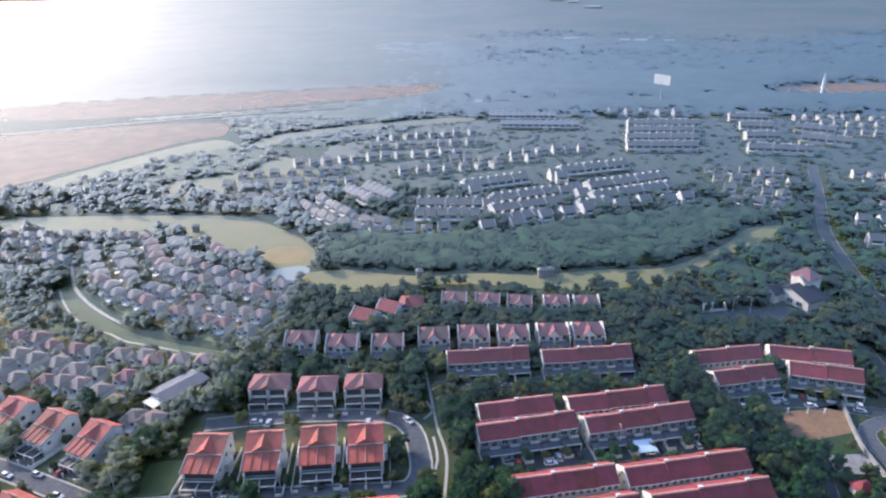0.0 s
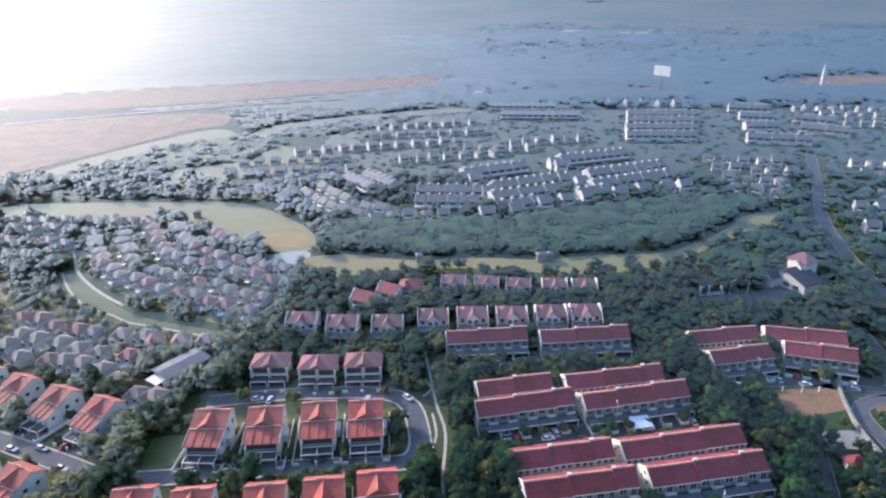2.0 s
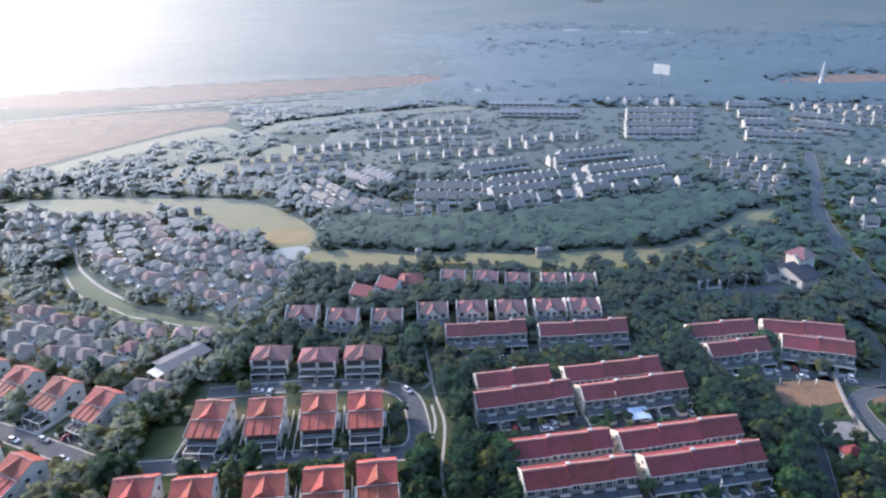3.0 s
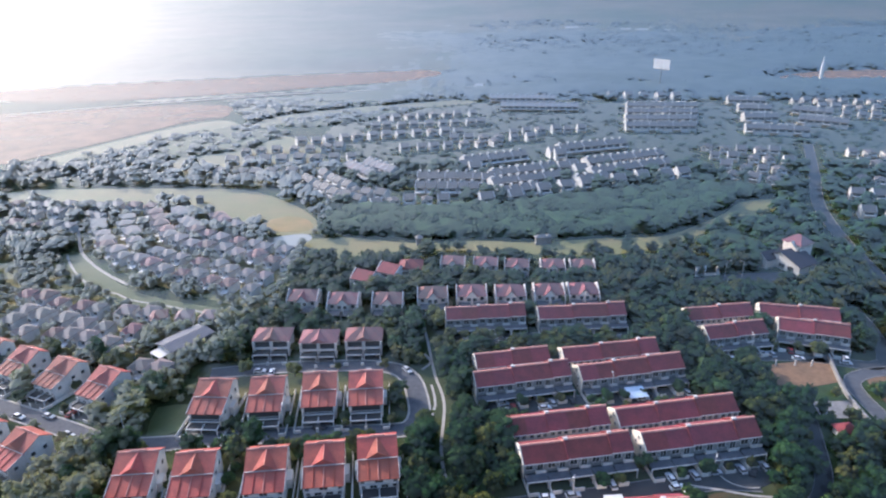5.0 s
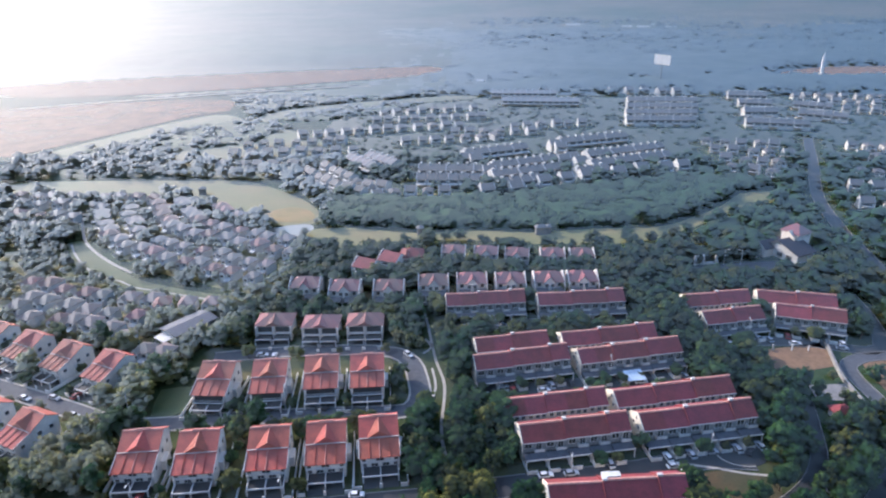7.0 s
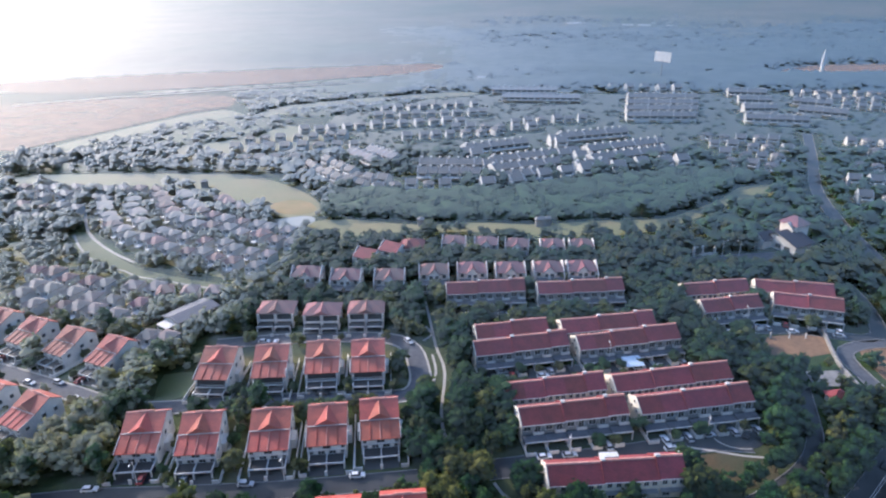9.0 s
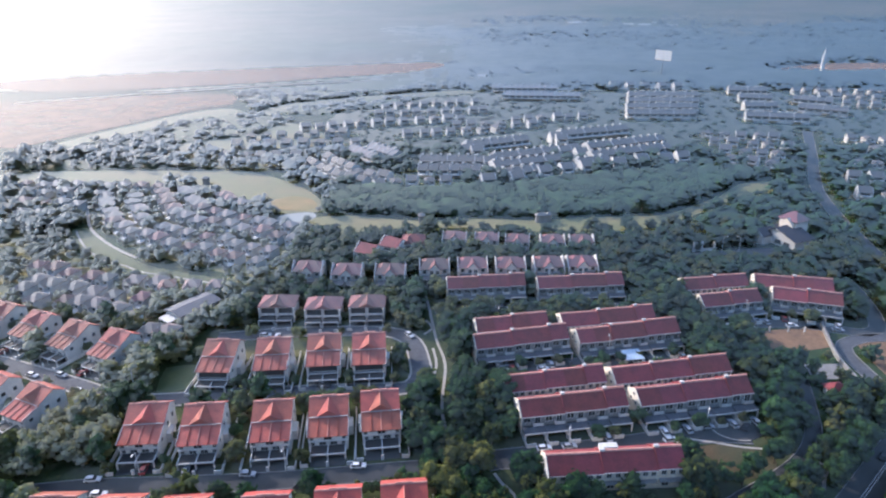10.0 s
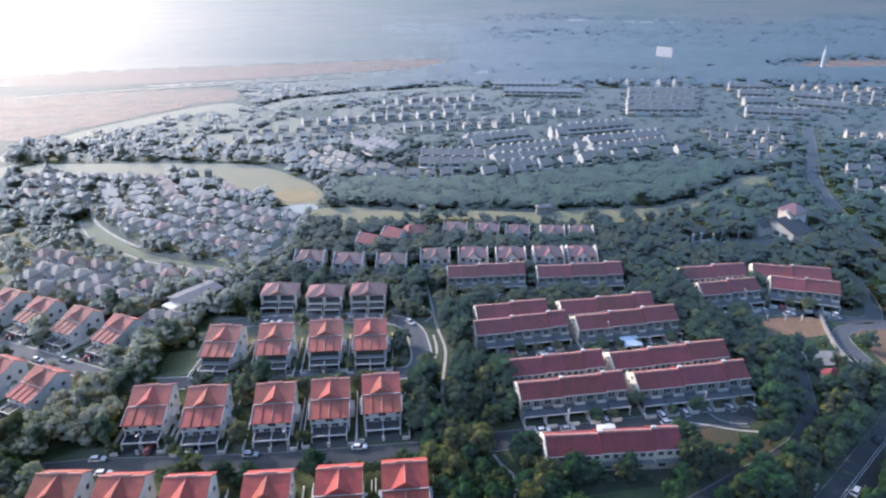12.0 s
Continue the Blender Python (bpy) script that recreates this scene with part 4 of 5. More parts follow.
for line in ([(-185, 455), (-150, 452), (-118, 452)], [(-186, 480), (-150, 486), (-110, 490), (-85, 500)], [(-186, 510), (-140, 520), (-95, 525)], [(-150, 540), (-100, 560), (-40, 575), (0, 580)], [(-95, 600), (-40, 612), (10, 620)],
             [(-90, 630), (-40, 650), (10, 660)], [(-60, 520), (-20, 530), (20, 540)], [(30, 575), (70, 585), (105, 590)], [(-20, 555), (30, 556), (60, 560)],
             [(180, 526), (205, 516), (238, 509)], [(178, 500), (205, 490), (232, 484)], [(176, 472), (200, 462), (222, 458)], [(174, 448), (190, 440), (205, 432)],
             [(284, 509), (300, 505), (330, 500)], [(275, 480), (300, 474), (330, 470)], [(255, 440), (280, 432), (310, 428)], [(236, 405), (262, 398), (290, 395)], [(222, 370), (245, 365), (275, 360)], [(350, 650), (380, 640), (420, 630)], [(345, 690), (390, 680), (440, 670)], [(330, 720), (390, 715), (440, 710)]):
    along(line, 12.5, [V_GREY, H_GREY, V_GREY], (-5.5, 5.5, -8, 6), rnd.uniform(-6, 6), 1.6)
for h in STOCK:
    for o in (*h.children_recursive, h):
        bpy.data.objects.remove(o)


# ---- single buildings and street things ----
for line in ([(-124, 112), (-104, 116), (-81, 118), (-51, 121), (-13, 127)], [(6, 131), (21, 134), (46, 139), (69, 145), (84, 145)], [(0, 176), (35, 182), (78, 189)], [(-14, 222), (20, 226), (66, 230)],
             [(-101, 156.5), (-71, 161), (-43, 164), (-24, 165.5)], [(-95, 197), (-75, 201), (-59, 203), (-38, 204)]):
    take_line(line, 5.6)
take_box(-60, 192, 3, -42, 36, -4, 12)


def clubhouse():
    h = thing("clubhouse", "long pavilion with blue-grey sheet roof and white walls", "building")
    part("wall", Shape().profile(-9, 9, [(-5, 0), (5, 0), (5, 4.2), (0, 5.0), (-5, 4.2)]), M_WALL, h)
    part("roof", gable_roof(19.5, -5, 5, 4.4, 5.4, 0.8), M_BLUE, h, "blue-grey sheet metal roof")
    for k in range(5):
        x = -7.2 + 3.6 * k
        window(h, x - 1.0, x + 1.0, 1.0, 3.2, -5)
    part("veranda", Shape().slab([(-13.5, -3.5, 2.8), (-9, -3.5, 3.2), (-9, 3.5, 3.2), (-13.5, 3.5, 2.8)], 0.15), M_TRIM, h, "white veranda roof")
    for y in (-3.3, 3.3):
        part("post", Shape().box(-13.3, -13.05, y - 0.12, y + 0.12, 0, 2.7), M_TRIM, h)
    return h


c = clubhouse()
c.matrix_basis = at(-111.5, 216, 56)
take_box(-112.5, 215, 50, -14, 10, -7, 7)


def bungalow():
    h = thing("bungalow", "large white villa with dark and pink hipped roofs", "house")
    part("wall", Shape().section(-6, 6, [(-8, 0), (9, 0), (9, 4.6), (-2, 8.6), (-8, 5.2)]), M_WALL, h)
    part("roof", Shape().section(-7, 7, [(-8.8, 5.1), (-2, 9.1), (10, 4.7), (10, 4.4), (-2, 8.75), (-8.8, 4.8)]), M_INDIGO, h, "dark blue tile roof")
    part("tower_wall", Shape().box(-8, 1.5, 3, 12, 0, 11.0), M_WALL, h)
    part("tower_roof", hip_roof(-8, 1.5, 3, 12, 11.0, 14.6, 0.7), M_ROOF_D, h, "pinkish red tile roof")
    part("wing_wall", Shape().section(-12.5, -4, [(-12, 0), (-4, 0), (-4, 4.4), (-8, 7.2), (-12, 4.4)]), M_TRIM, h, "white gabled wing")
    part("wing_roof", Shape().section(-12.4, 4, [(-12.4, 4.4), (-8, 7.5), (-3.6, 4.4), (-3.6, 4.15), (-8, 7.22), (-12.4, 4.15)]), M_INDIGO, h)
    part("gable_window", Shape().box(-9.0, -7.0, -12.56, -12.44, 1.8, 4.2), M_ROOF_B, h, "brown timber shutters")
    part("upper_gable", Shape().section(1.0, 3.4, [(-6.4, 0), (0.8, 0), (0.8, 9.0), (-2.8, 12.2), (-6.4, 9.0)]), M_CREAM, h, "pale upper gable")
    window(h, -2, 1, 1.0, 3.0, -6)
    window(h, 3, 6, 1.0, 3.0, -6)
    return h


b = bungalow()
b.matrix_basis = at(157, 298, -60)
take_box(162.5, 292.5, -60, -13, 10, -20, 12)
patch("forecourt", [(106, 284), (150, 292), (154, 284), (146, 276), (108, 272)], M_SLAB, "grey paved forecourt before the large villa", "pavement", 0.05, 1)


def street_lamp(h=8.0):
    t = thing("street_lamp", "tall grey street lamp with a short arm", "lamp post", "street lamps")
    part("pole", Shape().tube((0, 0, 0), (0, 0, h), 0.14, 0.08), M_TRIM, t)
    part("arm", Shape().tube((0, 0, h - 0.1), (1.6, 0, h + 0.2), 0.07, 0.05), M_TRIM, t)
    part("lantern", Shape().box(1.2, 2.1, -0.18, 0.18, h + 0.1, h + 0.28), M_TRIM, t)
    return t


lamp = street_lamp()
for x, y, yaw in ((121.6, 286, 0), (129.6, 286, 180), (72, 147.5, 250), (30, 137.5, 250), (-50, 125, 270), (-90, 121.5, 270), (-60, 166.5, 90), (-110, 161, 110), (50, 187.5, 90), (108, 216, 90)):
    copy_thing(lamp, at(x, y, yaw))
for o in (*lamp.children, lamp):
    bpy.data.objects.remove(o)

board = thing("billboard", "big white billboard high on a steel pole", "billboard")
part("pole", Shape().tube((0, 0, 0), (0, 0, 26), 0.9, 0.7), M_METAL, board)
part("panel", Shape().box(-11, 11, -0.5, 0.5, 24, 35), M_SIGN, board, "white billboard panel")
part("frame", Shape().box(-11.3, 11.3, 0.5, 1.1, 23.6, 24), M_METAL, board)
board.matrix_basis = at(220, 808, -50)
tower = thing("tower", "slender white tapering tower above the far houses", "tower")
part("shaft", Shape().tube((0, 0, 0), (0, 0, 24), 2.4, 1.7, 12), M_SIGN, tower)
part("tip", Shape().tube((0, 0, 24), (0, 0, 33), 1.7, 0.3, 12), M_SIGN, tower)
tower.matrix_basis = at(417, 836)


def far_shed(w, d, h):
    s = thing("shed", "far white industrial shed with a low roof", "building", "far sheds")
    part("wall", Shape().profile(-w / 2, w / 2, [(-d / 2, -8), (d / 2, -8), (d / 2, h), (0, h * 1.3), (-d / 2, h)]), M_WALL, s)
    part("roof", gable_roof(w * 1.02, -d / 2, d / 2, h + 0.3, h * 1.3 + 0.4, 1.0, 0.4), M_TRIM, s)
    return s


for x, y, w in ((212, 1545, 34), (235, 1560, 20), (320, 1500, 22), (352, 1490, 26), (395, 1560, 24), (430, 1590, 18), (410, 1490, 22), (560, 1610, 18), (300, 2560, 60), (345, 2500, 40), (390, 2330, 50), (-58, 1640, 14), (0, 790, 12), (9, 810, 10)):
    s = far_shed(w, w * 0.6, 5 + w * 0.08)
    s.matrix_basis = at(x, y, rnd.uniform(-25, 25), rise(x, y))

single("retaining_wall", strip(smooth([(136, 214), (132, 198), (130, 186), (130, 168)]), 0.35, -0.2, 1.7), M_CONCRETE, "pale concrete retaining wall beside the playing field", "wall", "structure")
take_line([(136, 214), (130, 186), (130, 168)], 1.5)
for x in (108, 114, 121, 127):
    single("fence_post", Shape().box(x - 0.2, x + 0.2, 207.6, 208.0, 0, 2.4), M_TRIM, "white concrete post beside the playing field", "post", group="field posts")
kiosk = thing("kiosk", "small guard house with a red hipped roof", "building")
part("wall", Shape().box(-2.6, 2.6, -2.2, 2.2, 0, 2.8), M_WALL, kiosk)
part("roof", hip_roof(-2.6, 2.6, -2.2, 2.2, 2.8, 4.6, 0.7), M_ROOF, kiosk)
window(kiosk, -1, 1, 1, 2, -2.2)
kiosk.matrix_basis = at(119, 167, 10)
take_box(119, 167, 10, -4, 4, -4, 4)
gate = thing("gatehouse", "white gate wall with piers beside the lane", "gate")
part("wall", Shape().box(-6, 6, -0.2, 0.2, 0, 1.4), M_TRIM, gate)
for x in (-6, -2, 4.5):
    part("pier", Shape().box(x - 0.5, x + 0.5, -0.5, 0.5, 0, 5.0), M_TRIM, gate)
part("lintel", Shape().box(-6.4, -1.6, -0.4, 0.4, 4.2, 5.2), M_TRIM, gate)
gate.matrix_basis = at(114, 287, 10)
for x, y in ((128.4, 296.6), (132.7, 292.8), (140.2, 294.8)):
    post = thing("lamp_post", "slim white lamp post in the paved forecourt", "lamp", "forecourt lamps")
    part("pole", Shape().tube((0, 0, 0), (0, 0, 6.2), 0.22, 0.16), M_TRIM, post)
    part("lamp_head", Shape().box(-0.3, 1.2, -0.25, 0.25, 6.1, 6.4), M_TRIM, post)
    part("footing", Shape().box(-0.4, 0.4, -0.4, 0.4, -0.1, 0.3), M_CONCRETE, post)
    post.matrix_basis = at(x, y, 20)
for x, y, w in ((-27, 324, 3.2), (38, 326, 6.0), (42, 327, 2.5), (-172, 392, 4)):
    hut = thing("shelter", "small pale shelter beside the fairway", "shelter", "golf shelters")
    part("wall", Shape().box(-w / 2, w / 2, -1.5, 1.5, 0, 4.2), M_CONCRETE, hut)
    part("roof", hip_roof(-w / 2, w / 2, -1.5, 1.5, 4.2, 5.6, 0.4), M_CONCRETE, hut)
    hut.matrix_basis = at(x, y, 8)


ring = [(81.5 + 7.5 * math.cos(a * math.pi / 12), 148.5 + 6.0 * math.sin(a * math.pi / 12)) for a in range(24)]
patch("turning_place", ring, M_ASPHALT, "rounded asphalt turning place at the street's end", "road", 0.10, 1, False)
single("kerb", strip(ring[:20], 0.2, -0.2, 0.24, -0.2), M_PALE, "pale concrete kerb round the turning place", "kerb", "structure")
for line, half in (([(64, 143), (72, 141.5), (80, 139.5), (92, 138.5)], 0.7), ([(99, 134), (100.5, 131), (98, 128), (95, 122), (91, 115)], 0.8)):
    road(line, half * 0.62, "pale concrete footpath winding through the green", False, M_PALE, "footpath", "footpath", 0.08)
single("boundary_wall", strip([(18.2, 128.5), (19.6, 123.5), (21.4, 117.5)], 0.3, -0.2, 1.6), M_TRIM, "white boundary wall beside the terrace end", "wall", "structure")
tank = thing("water_tank", "white roof tank on the terrace ridge", "tank")
part("drum", Shape().box(-2.4, 2.4, -0.9, 0.9, 0, 1.1), M_TRIM, tank)
part("lid", Shape().box(-2.5, 2.5, -1.0, 1.0, 1.1, 1.2), M_TRIM, tank)
tank.matrix_basis = at(38.5, 126.9, 6, 8.6)
awning = thing("awning", "pale blue sheet awning before a terraced house", "awning")
part("sheet", Shape().slab([(-3.3, -3.4, 2.9), (3.3, -3.4, 2.9), (3.3, 2.2, 3.6), (-3.3, 2.2, 3.6)], 0.1), material("pale_blue_sheet", (0.55, 0.66, 0.78), (0.48, 0.6, 0.72), 0.4, 2, 0.5), awning)
for x in (-3.0, 3.0):
    part("post", Shape().box(x - 0.08, x + 0.08, -3.2, -3.04, 0, 2.85), M_METAL, awning)
awning.matrix_basis = at(57.5, 185.2, 12)


def car(paint, label):
    c = thing("car", label, "car", "parked cars")
    prof = [(-2.15, 0.35), (2.15, 0.35), (2.2, 0.75), (1.5, 0.9), (-2.1, 0.95), (-2.2, 0.7)]
    part("body", Shape().section(-0.88, 0.88, prof), paint, c)
    part("cabin", Shape().hull([(-1.9, -0.8, 0.9), (1.0, -0.8, 0.88), (1.0, 0.8, 0.88), (-1.9, 0.8, 0.9)], [(-1.5, -0.65, 1.42), (0.3, -0.65, 1.42), (0.3, 0.65, 1.42), (-1.5, 0.65, 1.42)]), M_GLASS, c, "dark glazed cabin")
    part("roof_panel", Shape().box(-1.45, 0.25, -0.62, 0.62, 1.42, 1.48), paint, c)
    for x in (-1.35, 1.35):
        for y in (-0.86, 0.86):
            part("wheel", Shape().tube((x, y - 0.1, 0.33), (x, y + 0.1, 0.33), 0.33, 0.33, 10), M_TYRE, c)
    return c


CARS = [car(M_CAR[0], "white car parked beside the houses"), car(M_CAR[1], "silver car parked beside the houses"), car(M_CAR[2], "dark car parked beside the houses"), car(M_CAR[3], "red car parked beside the houses")]
for x, y, yaw, k in ((-22.4, 200.5, -50, 0), (-77, 198.6, 8, 0), (-102, 119, 8, 0), (-97.5, 113.5, 5, 0), (22.6, 136.5, 12, 0), (30, 137.5, 12, 1), (63.5, 140, 15, 0), (72.5, 148, 10, 1), (60, 141.5, 15, 0), (84, 148.5, 60, 2),
                     (-60, 122.5, 4, 1), (-44, 118.8, 5, 2), (-30, 127, 8, 0), (-75, 160, 5, 1), (-48, 166, 2, 2), (-128, 160, -20, 0), (-140, 169.5, -20, 1), (-150, 169, -20, 0), (12, 180.5, 12, 1), (26, 178.5, 12, 0), (47, 186.5, 10, 2),
                     (60, 184.5, 10, 0), (0, 226.5, 8, 0), (14, 223.5, 8, 1), (40, 229.5, 5, 0), (52, 226.5, 5, 2), (100, 211, 2, 0), (112, 215.5, 3, 1), (124, 212, 0, 0), (140, 209, -15, 1), (118, 136, 45, 2), (101, 114.5, 45, 0)):
    copy_thing(CARS[k], at(x, y, yaw, 0.06))
lot = random.Random(21)
for ob in list(bpy.data.objects):
    if ob.parent is None and ob.name.startswith(("semi_detached_house", "terraced_house")) and ob.location.y < 232 and lot.random() < 0.5 and ob.children:
        if any(o.name.startswith("driveway") for o in ob.children):
            off = (lot.choice((-2.6, 2.6)), -18.2)
        elif any(o.name.startswith("carport_roof") for o in ob.children):
            off = (1.4, -11.2)
        else:
            continue
        p = ob.matrix_basis @ Vector((*off, 0))
        copy_thing(CARS[lot.choice((0, 0, 1, 1, 2, 3))], at(p.x, p.y, math.degrees(ob.rotation_euler.z) + 90, 0.06))
for c in CARS:
    for o in (*c.children, c):
        bpy.data.objects.remove(o)
line = smooth([(165, 178), (148, 163), (129, 145), (110, 126), (96, 112), (70, 86)])
for d in (-0.5, 0.5):
    single("road_marking", strip(line, 0.07, 0.05, 0.075, d * 0.6), M_TRIM, "white line along the middle of the highway", "road marking", "structure")
for k in range(9):
    p = offset(line, 2.4)[4 + 3 * k] if 4 + 3 * k < len(line) - 1 else None
    if p:
        q = offset(line, 2.4)[5 + 3 * k]
        single("road_marking", strip([p, ((p[0] + q[0]) / 2, (p[1] + q[1]) / 2)], 0.08, 0.05, 0.075), M_TRIM, "white lane dash on the highway", "road marking", "structure")

# ---- trees ----
ICO_V = []
_b = bmesh.new()
bmesh.ops.create_icosphere(_b, subdivisions=1, radius=1.0)
ICO_V = np.array([v.co[:] for v in _b.verts])
ICO_F = np.array([[v.index for v in f.verts] for f in _b.faces])
_b.free()
OCT_V = np.array([(1, 0, 0), (-1, 0, 0), (0, 1, 0), (0, -1, 0), (0, 0, 1), (0, 0, -1)], float)
OCT_F = np.array([(0, 2, 4), (2, 1, 4), (1, 3, 4), (3, 0, 4), (2, 0, 5), (1, 2, 5), (3, 1, 5), (0, 3, 5)])
rng = np.random.default_rng(7)
tries = random.Random(11)


def clumps(centres, radii, leaves, leaf, fine=False):
    """Uneven leafy clumps: a rough core, and sprays of leaves standing out from it."""
    n = len(centres)
    bv, bf = (OCT_V, OCT_F) if fine else (ICO_V, ICO_F)
    core = bv[None] * ((0.7 if fine else 0.82) + (0.7 if fine else 0.36) * rng.random((n, len(bv), 1))) * radii[:, None, None] * np.array((1, 1, 0.8))
    if fine:
        core[..., 2] = np.maximum(core[..., 2], -0.12 * radii[:, None])
    core += centres[:, None]
    v, f = core.reshape(-1, 3), (bf[None] + (np.arange(n) * len(bv))[:, None, None]).reshape(-1, 3)
    if not leaves:
        return v, f, np.zeros((0, 4), int)
    d = rng.normal(size=(n, leaves, 3))
    d[..., 2] = np.abs(d[..., 2]) * 0.9 + d[..., 2] * 0.3
    d /= np.linalg.norm(d, axis=2, keepdims=True)
    p = (centres[:, None] + d * radii[:, None, None] * (0.85 + 0.4 * rng.random((n, leaves, 1)))).reshape(-1, 3)
    a = rng.normal(size=(len(p), 3))
    a /= np.linalg.norm(a, axis=1, keepdims=True)
    b = np.cross(a, rng.normal(size=(len(p), 3)))
    b /= np.linalg.norm(b, axis=1, keepdims=True)
    s = leaf * (0.6 + 0.8 * rng.random((len(p), 1)))
    q = np.stack([p - a * s, p - b * s * 0.55, p + a * s, p + b * s * 0.55], 1).reshape(-1, 3)
    return np.concatenate([v, q]), f, np.arange(len(q)).reshape(-1, 4) + len(v)


def leaf_mesh(name, sets, mat, other=None):
    vs, fs, k, pick = [], [], 0, []
    for v, tri, quad in sets:
        pick += [int(other is not None and tries.random() < 0.3)] * (len(tri) + len(quad))
        vs.append(v)
        fs += (tri + k).tolist() + (quad + k).tolist()
        k += len(v)
    me = bpy.data.meshes.new(name)
    me.from_pydata(np.concatenate(vs).tolist(), [], fs)
    me.materials.append(mat)
    if other:
        me.materials.append(other)
        me.polygons.foreach_set("material_index", pick)
    return me


def crown_set(r, h, lift, n, leaves, leaf, fine=False, grain=1.0):
    """Clump centres filling an uneven crown of radius r and height h that starts at lift."""
    u = rng.normal(size=(n, 3))
    u /= np.linalg.norm(u, axis=1, keepdims=True)
    u *= (0.35 + 0.65 * rng.random((n, 1)) ** 0.6)
    lobes = 1 + 0.25 * np.sin(np.arctan2(u[:, 1], u[:, 0]) * 3 + rng.random() * 6)
    c = u * np.array((r, r, h / 2)) * 0.8
    c[:, :2] *= lobes[:, None]
    c[:, 2] += lift + h / 2
    return clumps(c, r * (grain * (0.26 + 0.24 * rng.random(n)) if fine else (0.26 + 0.2 * rng.random(n))), leaves, leaf, fine)


def trunk(height, r):
    s = Shape()
    s.tube((0, 0, -0.3), (0.1, 0.05, height * 0.5), r, r * 0.7)
    s.tube((0.1, 0.05, height * 0.5), (0, 0.2, height * 0.85), r * 0.7, r * 0.3)
    for k in range(4):
        a = k * 1.7
        s.tube((0.08, 0.05, height * (0.38 + 0.08 * k)), (math.cos(a) * height * 0.22, math.sin(a) * height * 0.22, height * (0.62 + 0.07 * k)), r * 0.4, r * 0.12, 5)
    return s


def part_mesh(name, me, parent):
    ob = new(name, me)
    ob.parent = parent
    return ob


def make_tree(r, h, mat, label, leafy=24, n=26):
    t = thing("tree", label, "tree", "estate trees")
    part("trunk", trunk(h, 0.10 + 0.02 * h), M_BARK, t)
    part_mesh("crown", leaf_mesh("crown", [crown_set(r, h * 0.8, h * 0.22, n, leafy, 0.5)], mat), t)
    return t


def make_palm(h):
    t = thing("palm", "slender palm with arching yellow-green fronds", "tree", "estate trees")
    part("trunk", Shape().tube((0, 0, -0.2), (0.2, 0, h * 0.5), 0.22, 0.16).tube((0.2, 0, h * 0.5), (0.1, 0.1, h), 0.16, 0.13), M_BARK, t)
    s = Shape()
    for k in range(13):
        a, up = k * 2.4, 0.9 - 0.07 * k
        p = Vector((0.1, 0.1, h))
        for j in range(4):
            d = Vector((math.cos(a) * 0.8, math.sin(a) * 0.8, up - 0.45 * j))
            q = p + d * 0.8
            w = (0.35, 0.5, 0.45, 0.3, 0.05)
            n = Vector((-math.sin(a), math.cos(a), 0))
            s.add([p - n * w[j], p + Vector((0, 0, 0.12)), p + n * w[j], q + n * w[j + 1], q + Vector((0, 0, 0.12)), q - n * w[j + 1]], [(0, 1, 4, 5), (1, 2, 3, 4)])
            p = q
    part("fronds", s, M_LEAF_B, t)
    return t


TREES = [make_tree(3.4, 8.0, M_LEAF, "broad dark green garden tree", 18, 24), make_tree(4.4, 10.5, M_LEAF, "tall dark green tree with a lobed crown", 18, 28),
         make_tree(2.6, 7.0, M_LEAF_B, "small yellow-green garden tree", 16, 20), make_tree(3.0, 11.0, M_LEAF, "slim dark green tree", 16, 22), make_tree(3.8, 8.5, M_LEAF_B, "sunlit light green tree", 16, 22)]
PALM = make_palm(6.5)
spots = []


def clear(x, y, reach):
    return all(code_at(x + a * reach, y + b * reach) == 0 for a, b in ((0, 0), (1, 0), (-1, 0), (0, 1), (0, -1)))


def far_from(x, y, gap):
    return all((x - a) ** 2 + (y - b) ** 2 > gap * gap for a, b in spots)


def in_view(x, y):
    return y > 74 and abs(x - 1) < 0.68 * (0.92 * (y + 28) + 52) + 12


n = 0
while n < 290 and len(spots) < 185:
    x, y = tries.uniform(-190, 190), tries.uniform(76, 236)
    n += 0.002
    if (x > -90 or tries.random() < 0.6) and in_view(x, y) and clear(x, y, 1.6) and far_from(x, y, 4.2):
        spots.append((x, y))
        k = tries.choices(range(6), (5, 4, 3, 3, 3, 1))[0]
        s = tries.uniform(0.6, 1.15)
        t = copy_thing(PALM if k == 5 else TREES[k], at(x, y, tries.uniform(0, 360)))
        t.scale = (s, s, s * tries.uniform(0.85, 1.15))
side = random.Random(31)
for ob in list(bpy.data.objects):
    if ob.parent is None and ob.name.startswith("semi_detached_house"):
        for off in ((8.6, -15.5), (-6.8, -18.2), (8.4, -4.0)):
            if side.random() < 0.62:
                p = ob.matrix_basis @ Vector((off[0], off[1] + side.uniform(-1.5, 1.5), 0))
                k = side.uniform(0.42, 0.72)
                copy_thing(TREES[side.choice((0, 2, 4, 2))], at(p.x, p.y, side.uniform(0, 360))).scale = (k, k, k)
    elif ob.parent is None and ob.name.startswith("terraced_house") and ob.location.y < 245 and any(o.name.startswith("carport_roof") for o in ob.children) and side.random() < 0.8:
        p = ob.matrix_basis @ Vector((side.uniform(-3, -1.5), -11.0, 0))
        k = side.uniform(0.45, 0.75)
        copy_thing(TREES[side.choice((0, 2, 4))], at(p.x, p.y, side.uniform(0, 360))).scale = (k, k, k)
